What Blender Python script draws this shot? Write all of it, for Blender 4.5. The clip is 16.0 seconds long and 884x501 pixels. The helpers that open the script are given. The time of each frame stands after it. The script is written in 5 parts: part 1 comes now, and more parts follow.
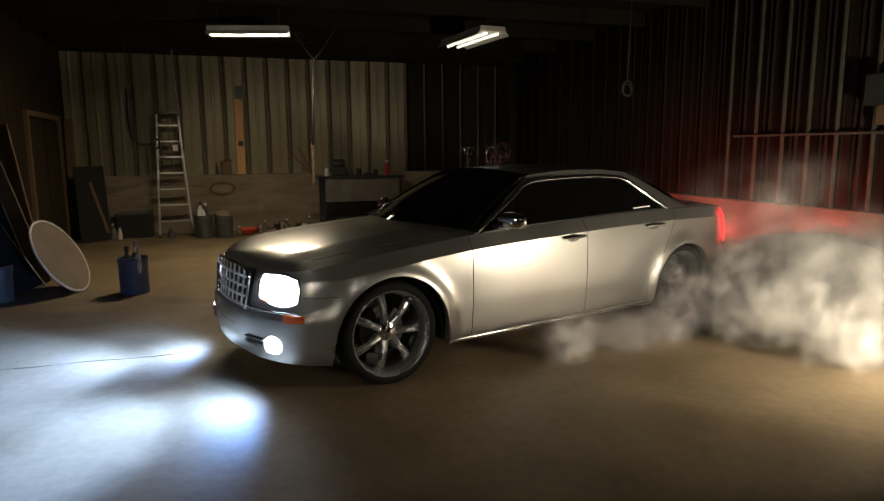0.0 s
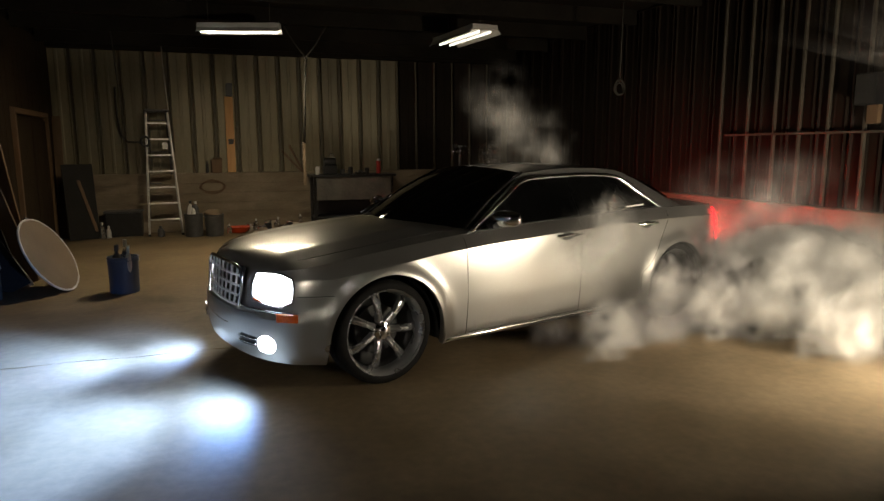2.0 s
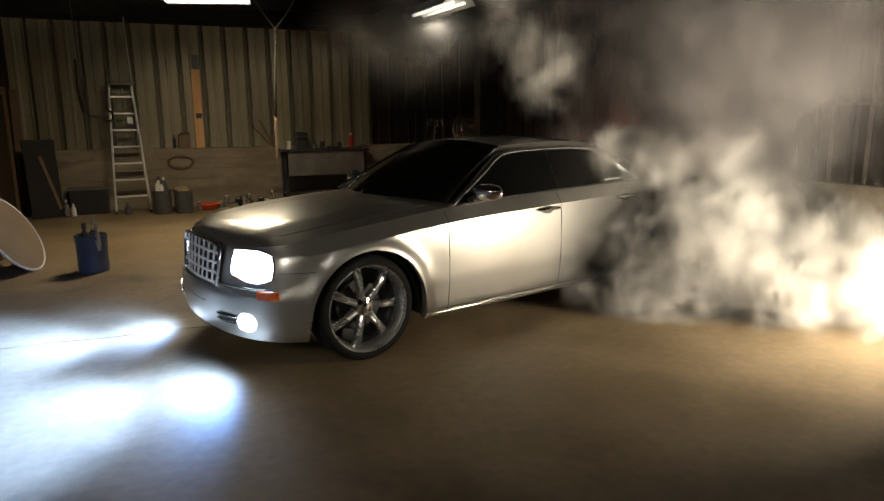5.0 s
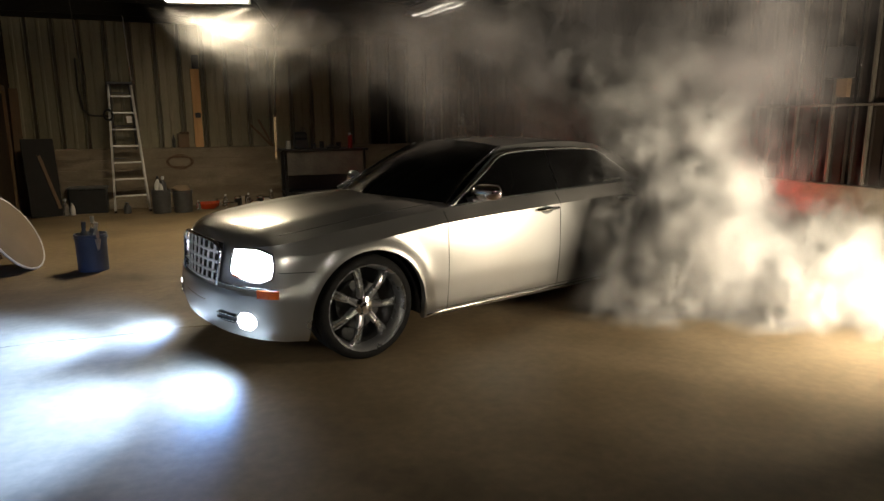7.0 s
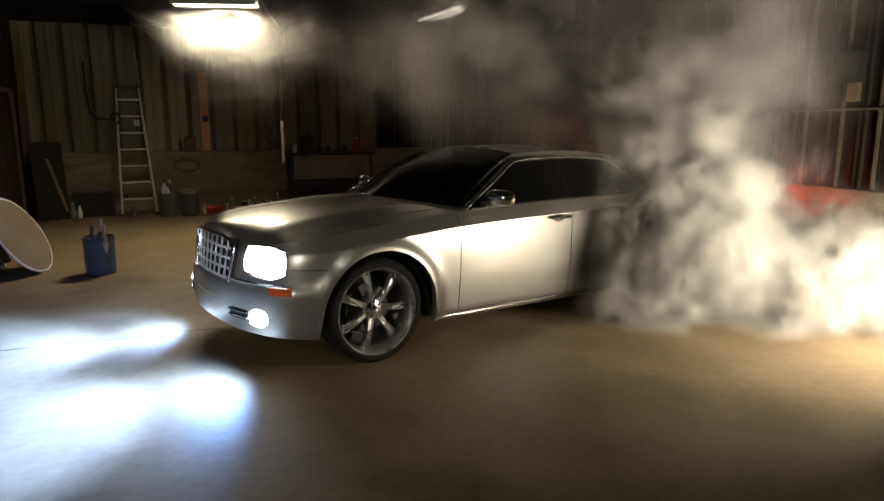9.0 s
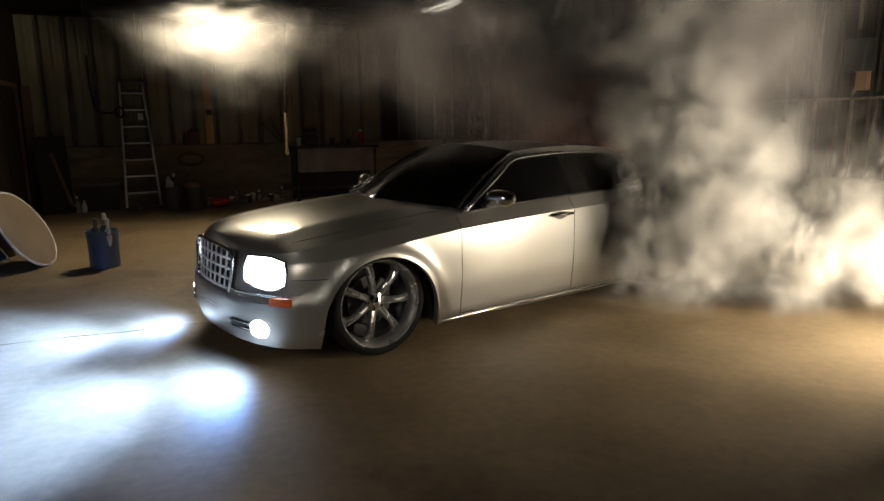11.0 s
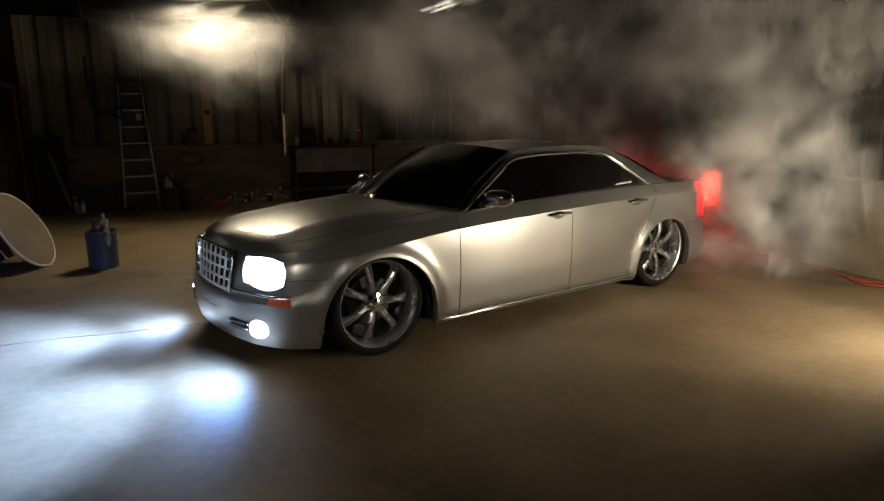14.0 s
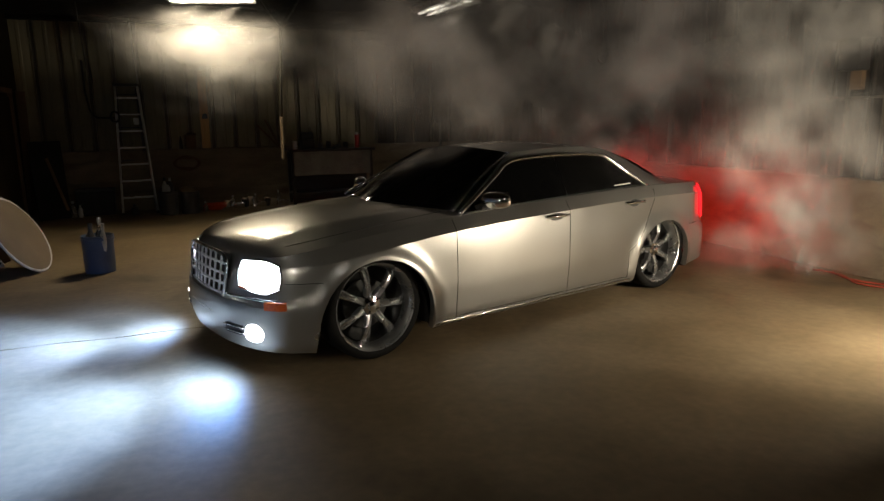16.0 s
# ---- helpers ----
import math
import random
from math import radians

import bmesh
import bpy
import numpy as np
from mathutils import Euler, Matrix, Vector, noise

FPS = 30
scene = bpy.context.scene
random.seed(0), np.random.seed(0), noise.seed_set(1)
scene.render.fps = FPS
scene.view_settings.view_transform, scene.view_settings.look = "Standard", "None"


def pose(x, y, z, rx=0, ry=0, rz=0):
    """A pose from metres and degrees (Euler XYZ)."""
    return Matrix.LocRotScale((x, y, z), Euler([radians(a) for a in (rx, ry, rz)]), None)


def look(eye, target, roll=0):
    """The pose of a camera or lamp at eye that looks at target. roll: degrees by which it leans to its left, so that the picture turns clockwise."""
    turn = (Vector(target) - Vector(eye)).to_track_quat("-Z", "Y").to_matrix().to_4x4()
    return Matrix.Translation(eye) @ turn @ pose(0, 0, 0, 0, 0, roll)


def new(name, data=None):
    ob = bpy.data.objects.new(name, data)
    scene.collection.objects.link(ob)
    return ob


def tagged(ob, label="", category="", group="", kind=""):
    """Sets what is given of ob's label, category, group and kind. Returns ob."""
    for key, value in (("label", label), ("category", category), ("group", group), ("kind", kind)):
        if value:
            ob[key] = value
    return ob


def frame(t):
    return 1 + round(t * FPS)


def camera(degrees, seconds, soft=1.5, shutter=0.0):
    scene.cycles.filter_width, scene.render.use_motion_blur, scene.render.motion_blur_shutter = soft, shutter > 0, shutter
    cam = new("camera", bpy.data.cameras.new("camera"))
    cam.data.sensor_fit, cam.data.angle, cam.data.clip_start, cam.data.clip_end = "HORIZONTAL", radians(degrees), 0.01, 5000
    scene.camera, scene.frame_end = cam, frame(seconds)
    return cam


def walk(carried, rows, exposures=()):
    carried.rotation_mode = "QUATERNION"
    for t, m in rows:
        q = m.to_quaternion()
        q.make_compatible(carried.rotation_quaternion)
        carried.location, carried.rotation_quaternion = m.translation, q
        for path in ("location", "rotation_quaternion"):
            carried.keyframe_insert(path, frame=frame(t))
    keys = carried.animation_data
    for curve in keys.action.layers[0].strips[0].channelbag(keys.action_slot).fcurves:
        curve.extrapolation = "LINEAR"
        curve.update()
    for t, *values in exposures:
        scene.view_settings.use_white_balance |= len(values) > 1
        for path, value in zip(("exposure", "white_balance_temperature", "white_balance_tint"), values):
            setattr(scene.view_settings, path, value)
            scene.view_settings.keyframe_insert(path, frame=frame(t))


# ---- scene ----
cam = camera(68.0, 16.0, shutter=0.5)
PATH = [
    (0, (-2.25, -5.487, 1.608), (-1.64, -3.607, 1.301), -0.4),
    (0.5, (-2.254, -5.483, 1.608), (-1.64, -3.604, 1.302), -0.1),
    (1, (-2.271, -5.485, 1.611), (-1.654, -3.607, 1.308), -0.1),
    (1.5, (-2.273, -5.469, 1.605), (-1.654, -3.592, 1.3), -0.4),
    (2, (-2.273, -5.461, 1.604), (-1.635, -3.591, 1.293), -0.3),
    (2.5, (-2.282, -5.445, 1.601), (-1.62, -3.587, 1.273), -0.2),
    (3, (-2.295, -5.423, 1.601), (-1.614, -3.576, 1.249), -0.4),
    (3.5, (-2.308, -5.4, 1.587), (-1.612, -3.561, 1.223), -0.5),
    (4, (-2.321, -5.399, 1.591), (-1.61, -3.568, 1.212), -0.5),
    (6.5, (-2.335, -5.403, 1.595), (-1.616, -3.578, 1.207), -0.4),
    (7, (-2.342, -5.413, 1.595), (-1.622, -3.588, 1.209), -0.3),
    (7.5, (-2.355, -5.413, 1.594), (-1.643, -3.583, 1.213), -0.4),
    (8, (-2.362, -5.397, 1.592), (-1.652, -3.565, 1.216), -0.4),
    (8.5, (-2.365, -5.38, 1.581), (-1.656, -3.547, 1.209), -0.3),
    (9, (-2.375, -5.386, 1.587), (-1.665, -3.554, 1.214), -0.2),
    (11.5, (-2.342, -5.356, 1.568), (-1.653, -3.521, 1.172), -0.5),
    (12, (-2.35, -5.374, 1.574), (-1.662, -3.538, 1.178), -0.3),
    (12.5, (-2.328, -5.343, 1.561), (-1.642, -3.506, 1.166), -0.8),
    (13, (-2.337, -5.358, 1.566), (-1.645, -3.523, 1.17), -0.6),
    (13.5, (-2.352, -5.382, 1.574), (-1.656, -3.549, 1.18), -0.5),
    (14, (-2.351, -5.371, 1.577), (-1.654, -3.538, 1.182), -0.6),
    (14.5, (-2.33, -5.344, 1.562), (-1.636, -3.511, 1.166), -0.8),
    (15, (-2.324, -5.33, 1.565), (-1.628, -3.497, 1.167), -1.0),
    (15.5, (-2.319, -5.342, 1.572), (-1.621, -3.509, 1.177), -0.9),
    (16, (-2.321, -5.35, 1.568), (-1.623, -3.516, 1.182), -0.9),
]
walk(cam, [(t, look(eye, target, roll)) for t, eye, target, roll in PATH],
     exposures=[(0, -0.12), (2, -0.08), (4, 0.28), (6.5, 0.42), (9, 0.45), (11.5, 0.16), (13, -0.10), (16, -0.2)])

# ---------------------------------------------------------------- light
world = bpy.data.worlds.new("night")
world.use_nodes = True
scene.world = world
wn = world.node_tree.nodes
wn["Background"].inputs[0].default_value = (0.9, 0.8, 0.65, 1)
wn["Background"].inputs[1].default_value = 0.0008
scene.view_settings.exposure = 0.0
scene.cycles.transparent_max_bounces = 64


def lamp(name, kind, eye, target, power, colour, **more):
    data = bpy.data.lights.new(name, kind)
    data.energy, data.color = power, colour
    for key, value in more.items():
        if key == "size":
            data.size = value
        elif key == "size_y":
            data.shape, data.size_y = "RECTANGLE", value
        elif key == "spot":
            data.spot_size = radians(value)
        elif key == "blend":
            data.spot_blend = value
        elif key == "spread":
            data.spread = radians(value)
        elif key == "soft":
            data.shadow_soft_size = value
    ob = new(name, data)
    ob.matrix_world = look(eye, target)
    return ob


COOL = (0.26, 0.46, 1.0)
# fluorescent fixtures over the bench, and one assumed behind the camera, unseen, as fill
lamp("tube_light", "AREA", (-1.88, 4.28, 3.12), (-1.88, 4.28, 0), 90, (1.0, 0.84, 0.58), size=1.1, size_y=0.12)
lamp("tube_light", "AREA", (1.30, 4.00, 3.02), (1.3, 4.0, 0), 3.2, (1.0, 0.90, 0.72), size=0.25, size_y=1.1)
lamp("tube_light", "AREA", (-0.6, -7.2, 3.3), (-0.2, -2.0, 0.4), 4, (1.0, 0.94, 0.84), size=1.2, size_y=0.3)
# fill light added beside the camera, out of view, to lift the nose
lamp("unseen_light", "AREA", (-4.3, -4.9, 2.1), (-1.2, -0.9, 0.75), 4, (1.0, 0.92, 0.78), size=0.6, size_y=0.4, spread=55)
# work light on the floor beyond the frame, by the rear of the car
lamp("unseen_light", "AREA", (2.35, -3.32, 0.88), (1.6, -0.3, 0.62), 97, (1.0, 0.87, 0.66), size=0.35, size_y=0.25, spread=160)

# car space -> world
CAR = pose(0, 0, 0, 0, 0, 195)


def cw(x, y, z):
    return CAR @ Vector((x, y, z))


for side in (1, -1):
    lamp("headlight_beam", "SPOT", cw(2.44, 0.62 * side, 0.70), cw(4.9, 0.80 * side - 0.25, 0.0), 1250, COOL, spot=92, blend=0.9, soft=0.06)
    lamp("fog_beam", "SPOT", cw(2.42, 0.66 * side, 0.36), cw(2.95, 0.74 * side - 0.12, 0.0), 255, COOL, spot=146, blend=1.0, soft=0.04)
    lamp("tail_glow", "AREA", cw(-2.475, 0.70 * side, 0.86), cw(-4, 0.75 * side, 0.62), 13, (1.0, 0.022, 0.012), size=0.12, size_y=0.26, spread=112)


# ---------------------------------------------------------------- materials
def material(name, colour, rough=0.6, metal=0.0, second=None, scale=4.0, fine=60.0, bump=0.15, mix=0.5, coat=0.0, trans=0.0,
             emit=None, power=0.0, stretch=(1, 1, 1), stain=0.0, space="Object", spread=0.0):
    m = bpy.data.materials.new(name)
    m.use_nodes = True
    t = m.node_tree
    p = t.nodes["Principled BSDF"]
    p.inputs["Roughness"].default_value, p.inputs["Metallic"].default_value = rough, metal
    p.inputs["Base Color"].default_value = (*colour, 1)
    p.inputs["Coat Weight"].default_value = coat
    p.inputs["Coat Roughness"].default_value = 0.04
    p.inputs["Transmission Weight"].default_value = trans
    if emit:
        p.inputs["Emission Color"].default_value, p.inputs["Emission Strength"].default_value = (*emit, 1), power
    co = t.nodes.new("ShaderNodeTexCoord")
    mp = t.nodes.new("ShaderNodeMapping")
    mp.inputs["Scale"].default_value = stretch
    t.links.new(co.outputs[space], mp.inputs[0])
    big, small = t.nodes.new("ShaderNodeTexNoise"), t.nodes.new("ShaderNodeTexNoise")
    big.inputs["Scale"].default_value, big.inputs["Detail"].default_value = scale, 6
    small.inputs["Scale"].default_value, small.inputs["Detail"].default_value = fine, 4
    for n in (big, small):
        t.links.new(mp.outputs[0], n.inputs["Vector"])
    if second:
        ramp = t.nodes.new("ShaderNodeValToRGB")
        ramp.color_ramp.elements[0].position, ramp.color_ramp.elements[1].position = 0.35, 0.68
        ramp.color_ramp.elements[0].color, ramp.color_ramp.elements[1].color = (*colour, 1), (*second, 1)
        t.links.new(big.outputs[0], ramp.inputs[0])
        mul = t.nodes.new("ShaderNodeMix")
        mul.data_type, mul.blend_type = "RGBA", "MULTIPLY"
        mul.inputs[0].default_value = mix
        t.links.new(ramp.outputs[0], mul.inputs[6])
        t.links.new(small.outputs[0], mul.inputs[7])
        last = mul.outputs[2]
        if stain:
            blot, edge, over = t.nodes.new("ShaderNodeTexNoise"), t.nodes.new("ShaderNodeMapRange"), t.nodes.new("ShaderNodeMix")
            blot.inputs["Scale"].default_value, blot.inputs["Detail"].default_value, blot.inputs["Distortion"].default_value = scale * 0.75, 8, 0.6
            t.links.new(mp.outputs[0], blot.inputs["Vector"])
            edge.inputs[1].default_value, edge.inputs[2].default_value = 0.56, 0.72
            edge.inputs[4].default_value = stain
            over.data_type, over.blend_type = "RGBA", "MULTIPLY"
            over.inputs[7].default_value = (0.42, 0.38, 0.34, 1)
            t.links.new(blot.outputs[0], edge.inputs[0])
            t.links.new(edge.outputs[0], over.inputs[0])
            t.links.new(last, over.inputs[6])
            last = over.outputs[2]
        if spread:
            info, hsv, rng = t.nodes.new("ShaderNodeObjectInfo"), t.nodes.new("ShaderNodeHueSaturation"), t.nodes.new("ShaderNodeMapRange")
            rng.inputs[3].default_value, rng.inputs[4].default_value = 1 - spread, 1 + spread
            t.links.new(info.outputs["Random"], rng.inputs[0])
            t.links.new(rng.outputs[0], hsv.inputs["Value"])
            t.links.new(last, hsv.inputs["Color"])
            last = hsv.outputs[0]
        t.links.new(last, p.inputs["Base Color"])
        rr = t.nodes.new("ShaderNodeMapRange")
        rr.inputs[3].default_value, rr.inputs[4].default_value = max(0.02, rough - 0.12), min(1, rough + 0.12)
        t.links.new(big.outputs[0], rr.inputs[0])
        t.links.new(rr.outputs[0], p.inputs["Roughness"])
    if bump:
        b = t.nodes.new("ShaderNodeBump")
        b.inputs["Strength"].default_value, b.inputs["Distance"].default_value = bump, 0.01
        t.links.new(small.outputs[0], b.inputs["Height"])
        t.links.new(b.outputs[0], p.inputs["Normal"])
    return m


PAINT = material("silver_paint", (0.37, 0.36, 0.34), 0.32, 0.84, (0.42, 0.41, 0.385), 1.5, 400, 0.0, 0.14, coat=1.0)
CHROME = material("chrome", (0.80, 0.80, 0.80), 0.10, 1.0, bump=0)
POLISHED = material("polished_alloy", (0.46, 0.46, 0.46), 0.28, 0.85, (0.36, 0.36, 0.36), 8, 200, 0.02, 0.2)
BARREL = material("dull_rim_barrel", (0.05, 0.05, 0.05), 0.4, 0.6, (0.08, 0.08, 0.08), 8, 150, 0.05, 0.3)
RUBBER = material("tyre_rubber", (0.008, 0.008, 0.008), 0.75, 0, (0.014, 0.013, 0.012), 12, 150, 0.2, 0.3)
RUBBER.node_tree.nodes["Principled BSDF"].inputs["Specular IOR Level"].default_value = 0.12
SATIN = material("satin_chrome", (0.85, 0.85, 0.86), 0.30, 0.45, bump=0)
BLACK = material("black_plastic", (0.012, 0.012, 0.012), 0.45, 0, (0.02, 0.02, 0.02), 9, 120, 0.1, 0.3)
SEAM = material("seam_shadow_gap", (0.02, 0.02, 0.02), 0.8, bump=0)
TINT = material("tinted_glass", (0.003, 0.003, 0.003), 0.03, 0, coat=0.0, bump=0)
TINT.node_tree.nodes["Principled BSDF"].inputs["IOR"].default_value = 1.32
LENS = material("lit_headlamp_lens", (0.9, 0.93, 1.0), 0.05, 0, emit=(0.86, 0.92, 1.0), power=9.0, bump=0)
FOG = material("lit_fog_lens", (0.9, 0.93, 1.0), 0.05, 0, emit=(0.84, 0.90, 1.0), power=14.0, bump=0)
CLEARLENS = material("clear_lamp_cover", (0.85, 0.87, 0.9), 0.06, 0, trans=0.6, bump=0)
AMBER = material("amber_lens", (0.65, 0.12, 0.02), 0.15, 0, (0.5, 0.08, 0.015), 60, 200, 0.05, 0.2, coat=0.5)
REDLENS = material("lit_tail_lens", (0.6, 0.01, 0.01), 0.15, 0, emit=(1.0, 0.02, 0.03), power=1.5, bump=0)
CONCRETE = material("floor_concrete", (0.185, 0.128, 0.064), 0.58, 0, (0.31, 0.23, 0.135), 1.1, 14, 0.14, 0.45, stain=0.8)
KNEE = material("kneewall_concrete", (0.22, 0.17, 0.11), 0.85, 0, (0.33, 0.27, 0.19), 1.6, 22, 0.3, 0.5, stretch=(1, 1, 3), stain=0.7)
SHEET = material("painted_sheet_metal", (0.20, 0.172, 0.105), 0.5, 0.25, (0.35, 0.31, 0.20), 1.2, 30, 0.05, 0.4, stretch=(2.5, 2.5, 0.35), spread=0.30)
# dark copy of the wall sheet: brown, with shade put into its colour
SHADESHEET = material("shade_dark_brown_sheet_metal", (0.016, 0.011, 0.008), 0.65, 0.1, (0.030, 0.022, 0.015), 1.2, 30, 0.05, 0.4, stretch=(2.5, 2.5, 0.35), spread=0.2)
# grain of the old brown wood in a much darker brown
DARKPLANK = material("very_dark_brown_boards", (0.030, 0.020, 0.012), 0.8, 0, (0.055, 0.038, 0.022), 2, 26, 0.25, 0.45, stretch=(4, 4, 0.5))
STUD = material("dark_steel_rib", (0.10, 0.085, 0.055), 0.6, 0.3, (0.15, 0.13, 0.085), 3, 40, 0.1, 0.4)
PALE_RIB = material("galvanised_rib", (0.10, 0.085, 0.065), 0.5, 0.4, (0.16, 0.14, 0.11), 3, 40, 0.1, 0.3)
# very dark brown, for ceiling, top beam and wall backings
DARKBOARD = material("dark_roof_boards", (0.016, 0.013, 0.010), 0.9, 0, (0.028, 0.024, 0.018), 1.5, 20, 0.3, 0.5)
for dull in (SHADESHEET, DARKBOARD, DARKPLANK):
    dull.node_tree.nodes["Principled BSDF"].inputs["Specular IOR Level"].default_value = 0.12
ALU = material("aluminium", (0.72, 0.70, 0.66), 0.35, 0.6, (0.6, 0.58, 0.54), 6, 90, 0.05, 0.25)
WOOD = material("pine_wood", (0.66, 0.34, 0.11), 0.6, 0, (0.80, 0.47, 0.19), 3, 30, 0.15, 0.4, stretch=(5, 5, 0.5))
DARKWOOD = material("old_brown_wood", (0.13, 0.075, 0.035), 0.7, 0, (0.20, 0.12, 0.06), 2, 26, 0.25, 0.45, stretch=(4, 4, 0.5))
BLUE = material("blue_plastic", (0.085, 0.12, 0.20), 0.42, 0, (0.12, 0.155, 0.24), 5, 60, 0.06, 0.3)
WHITE = material("white_plastic", (0.72, 0.70, 0.66), 0.45, 0, (0.55, 0.53, 0.49), 6, 60, 0.05, 0.3)
MATTE = material("matte_black_board", (0.010, 0.009, 0.008), 0.9, 0, (0.018, 0.016, 0.014), 4, 60, 0.1, 0.3)
GREY = material("grey_plastic", (0.055, 0.055, 0.055), 0.5, 0, (0.09, 0.09, 0.088), 6, 60, 0.05, 0.3)
TAN = material("tan_fabric", (0.17, 0.125, 0.075), 0.8, 0, (0.23, 0.17, 0.105), 2, 180, 0.2, 0.3)
ORANGE = material("orange_plastic", (0.75, 0.09, 0.02), 0.4, 0, (0.6, 0.07, 0.015), 6, 50, 0.05, 0.25)
RED = material("red_label", (0.45, 0.03, 0.03), 0.5, 0, (0.36, 0.03, 0.03), 8, 60, 0.05, 0.25)
BENCHMETAL = material("grey_bench_steel", (0.16, 0.155, 0.14), 0.4, 0.5, (0.26, 0.25, 0.22), 2.2, 30, 0.08, 0.45)
CLEAR = material("clear_glass", (0.9, 0.9, 0.88), 0.05, 0, trans=0.9, bump=0)
CORD = material("black_cord", (0.03, 0.027, 0.02), 0.7, bump=0)
REDCORD = material("red_cable", (0.30, 0.04, 0.02), 0.6, bump=0)
TUBE = material("fluorescent_tube", (1, 1, 1), 0.4, emit=(1.0, 0.93, 0.78), power=14.0, bump=0)
DIMTUBE = material("weak_fluorescent_tube", (1, 1, 1), 0.4, emit=(1.0, 0.92, 0.76), power=1.5, bump=0)
ENAMEL = material("fixture_enamel", (0.62, 0.60, 0.55), 0.4, 0, (0.5, 0.48, 0.43), 4, 60, 0.03, 0.25)


def smoke_material(name, colour, strength, low=0.36, high=0.66, scale=1.9):
    """Soft smoke: one noise, shared by all wisps of a puff, thins it out and gives it its billows."""
    m = bpy.data.materials.new(name)
    m.use_nodes = True
    t = m.node_tree
    t.nodes.remove(t.nodes["Principled BSDF"])
    out = t.nodes["Material Output"]
    dif, tra, clear = t.nodes.new("ShaderNodeBsdfDiffuse"), t.nodes.new("ShaderNodeBsdfTranslucent"), t.nodes.new("ShaderNodeBsdfTransparent")
    half, mix = t.nodes.new("ShaderNodeMixShader"), t.nodes.new("ShaderNodeMixShader")
    dif.inputs[0].default_value = tra.inputs[0].default_value = (*colour, 1)
    t.links.new(dif.outputs[0], half.inputs[1]), t.links.new(tra.outputs[0], half.inputs[2])
    att, co, no, info = t.nodes.new("ShaderNodeAttribute"), t.nodes.new("ShaderNodeTexCoord"), t.nodes.new("ShaderNodeTexNoise"), t.nodes.new("ShaderNodeObjectInfo")
    att.attribute_name = "thickness"
    no.inputs["Scale"].default_value, no.inputs["Detail"].default_value, no.inputs["Roughness"].default_value = scale, 4, 0.5
    shift = t.nodes.new("ShaderNodeVectorMath")
    shift.operation = "MULTIPLY_ADD"
    shift.inputs[1].default_value = (9, 17, 5)
    t.links.new(info.outputs["Random"], shift.inputs[0])
    t.links.new(co.outputs["Object"], shift.inputs[2])
    t.links.new(shift.outputs[0], no.inputs["Vector"])
    rng, mul, top = t.nodes.new("ShaderNodeMapRange"), t.nodes.new("ShaderNodeMath"), t.nodes.new("ShaderNodeMath")
    rng.interpolation_type = "SMOOTHSTEP"
    rng.inputs[1].default_value, rng.inputs[2].default_value = low, high
    mul.operation = top.operation = "MULTIPLY"
    top.inputs[1].default_value = strength
    t.links.new(no.outputs[0], rng.inputs[0])
    t.links.new(rng.outputs[0], mul.inputs[0]), t.links.new(att.outputs["Fac"], mul.inputs[1])
    t.links.new(mul.outputs[0], top.inputs[0])
    t.links.new(top.outputs[0], mix.inputs[0])
    t.links.new(clear.outputs[0], mix.inputs[1]), t.links.new(half.outputs[0], mix.inputs[2])
    t.links.new(mix.outputs[0], out.inputs[0])
    return m


SMOKE = smoke_material("white_tyre_smoke", (0.93, 0.91, 0.87), 0.25, 0.26, 0.70, 1.55)
BILLOW = smoke_material("grey_white_tyre_smoke", (0.92, 0.90, 0.87), 0.155, 0.28, 0.70, 1.6)
VEIL = smoke_material("drifting_veil_of_smoke", (0.88, 0.86, 0.83), 0.15, 0.30, 0.74, 1.25)
LITSMOKE = smoke_material("warm_lit_haze", (0.80, 0.78, 0.76), 0.085, 0.20, 0.80, 1.2)
HAZE = smoke_material("thin_grey_smoke", (0.84, 0.80, 0.80), 0.13, 0.32, 0.74, 1.3)


# ---------------------------------------------------------------- mesh helpers
def part(name, bm, mat, parent=None, label="", smooth=False, angle=None):
    me = bpy.data.meshes.new(name)
    bm.normal_update()
    bm.to_mesh(me)
    bm.free()
    for m in mat if isinstance(mat, (list, tuple)) else [mat]:
        me.materials.append(m)
    if smooth:
        me.shade_smooth()
        if angle:
            me.set_sharp_from_angle(angle=radians(angle))
    ob = new(name, me)
    ob.parent = parent
    return tagged(ob, label) if label else ob


def thing(name, m, label, category, group="", kind=""):
    ob = new(name)
    ob.empty_display_size = 0.1
    ob.matrix_world = m
    return tagged(ob, label, category, group, kind)


def box(bm, c, s, m=None, bevel=0.0):
    made = bmesh.ops.create_cube(bm, size=1.0)["verts"]
    t = Matrix.Translation(c) @ (m or Matrix()) @ Matrix.Diagonal((*s, 1))
    bmesh.ops.transform(bm, matrix=t, verts=made)
    if bevel:
        edges = list({e for v in made for e in v.link_edges})
        bmesh.ops.bevel(bm, geom=edges, offset=bevel, segments=2, affect="EDGES", profile=0.6)
    return bm


def boxed(c, s, m=None, bevel=0.006):
    return box(bmesh.new(), c, s, m, bevel)


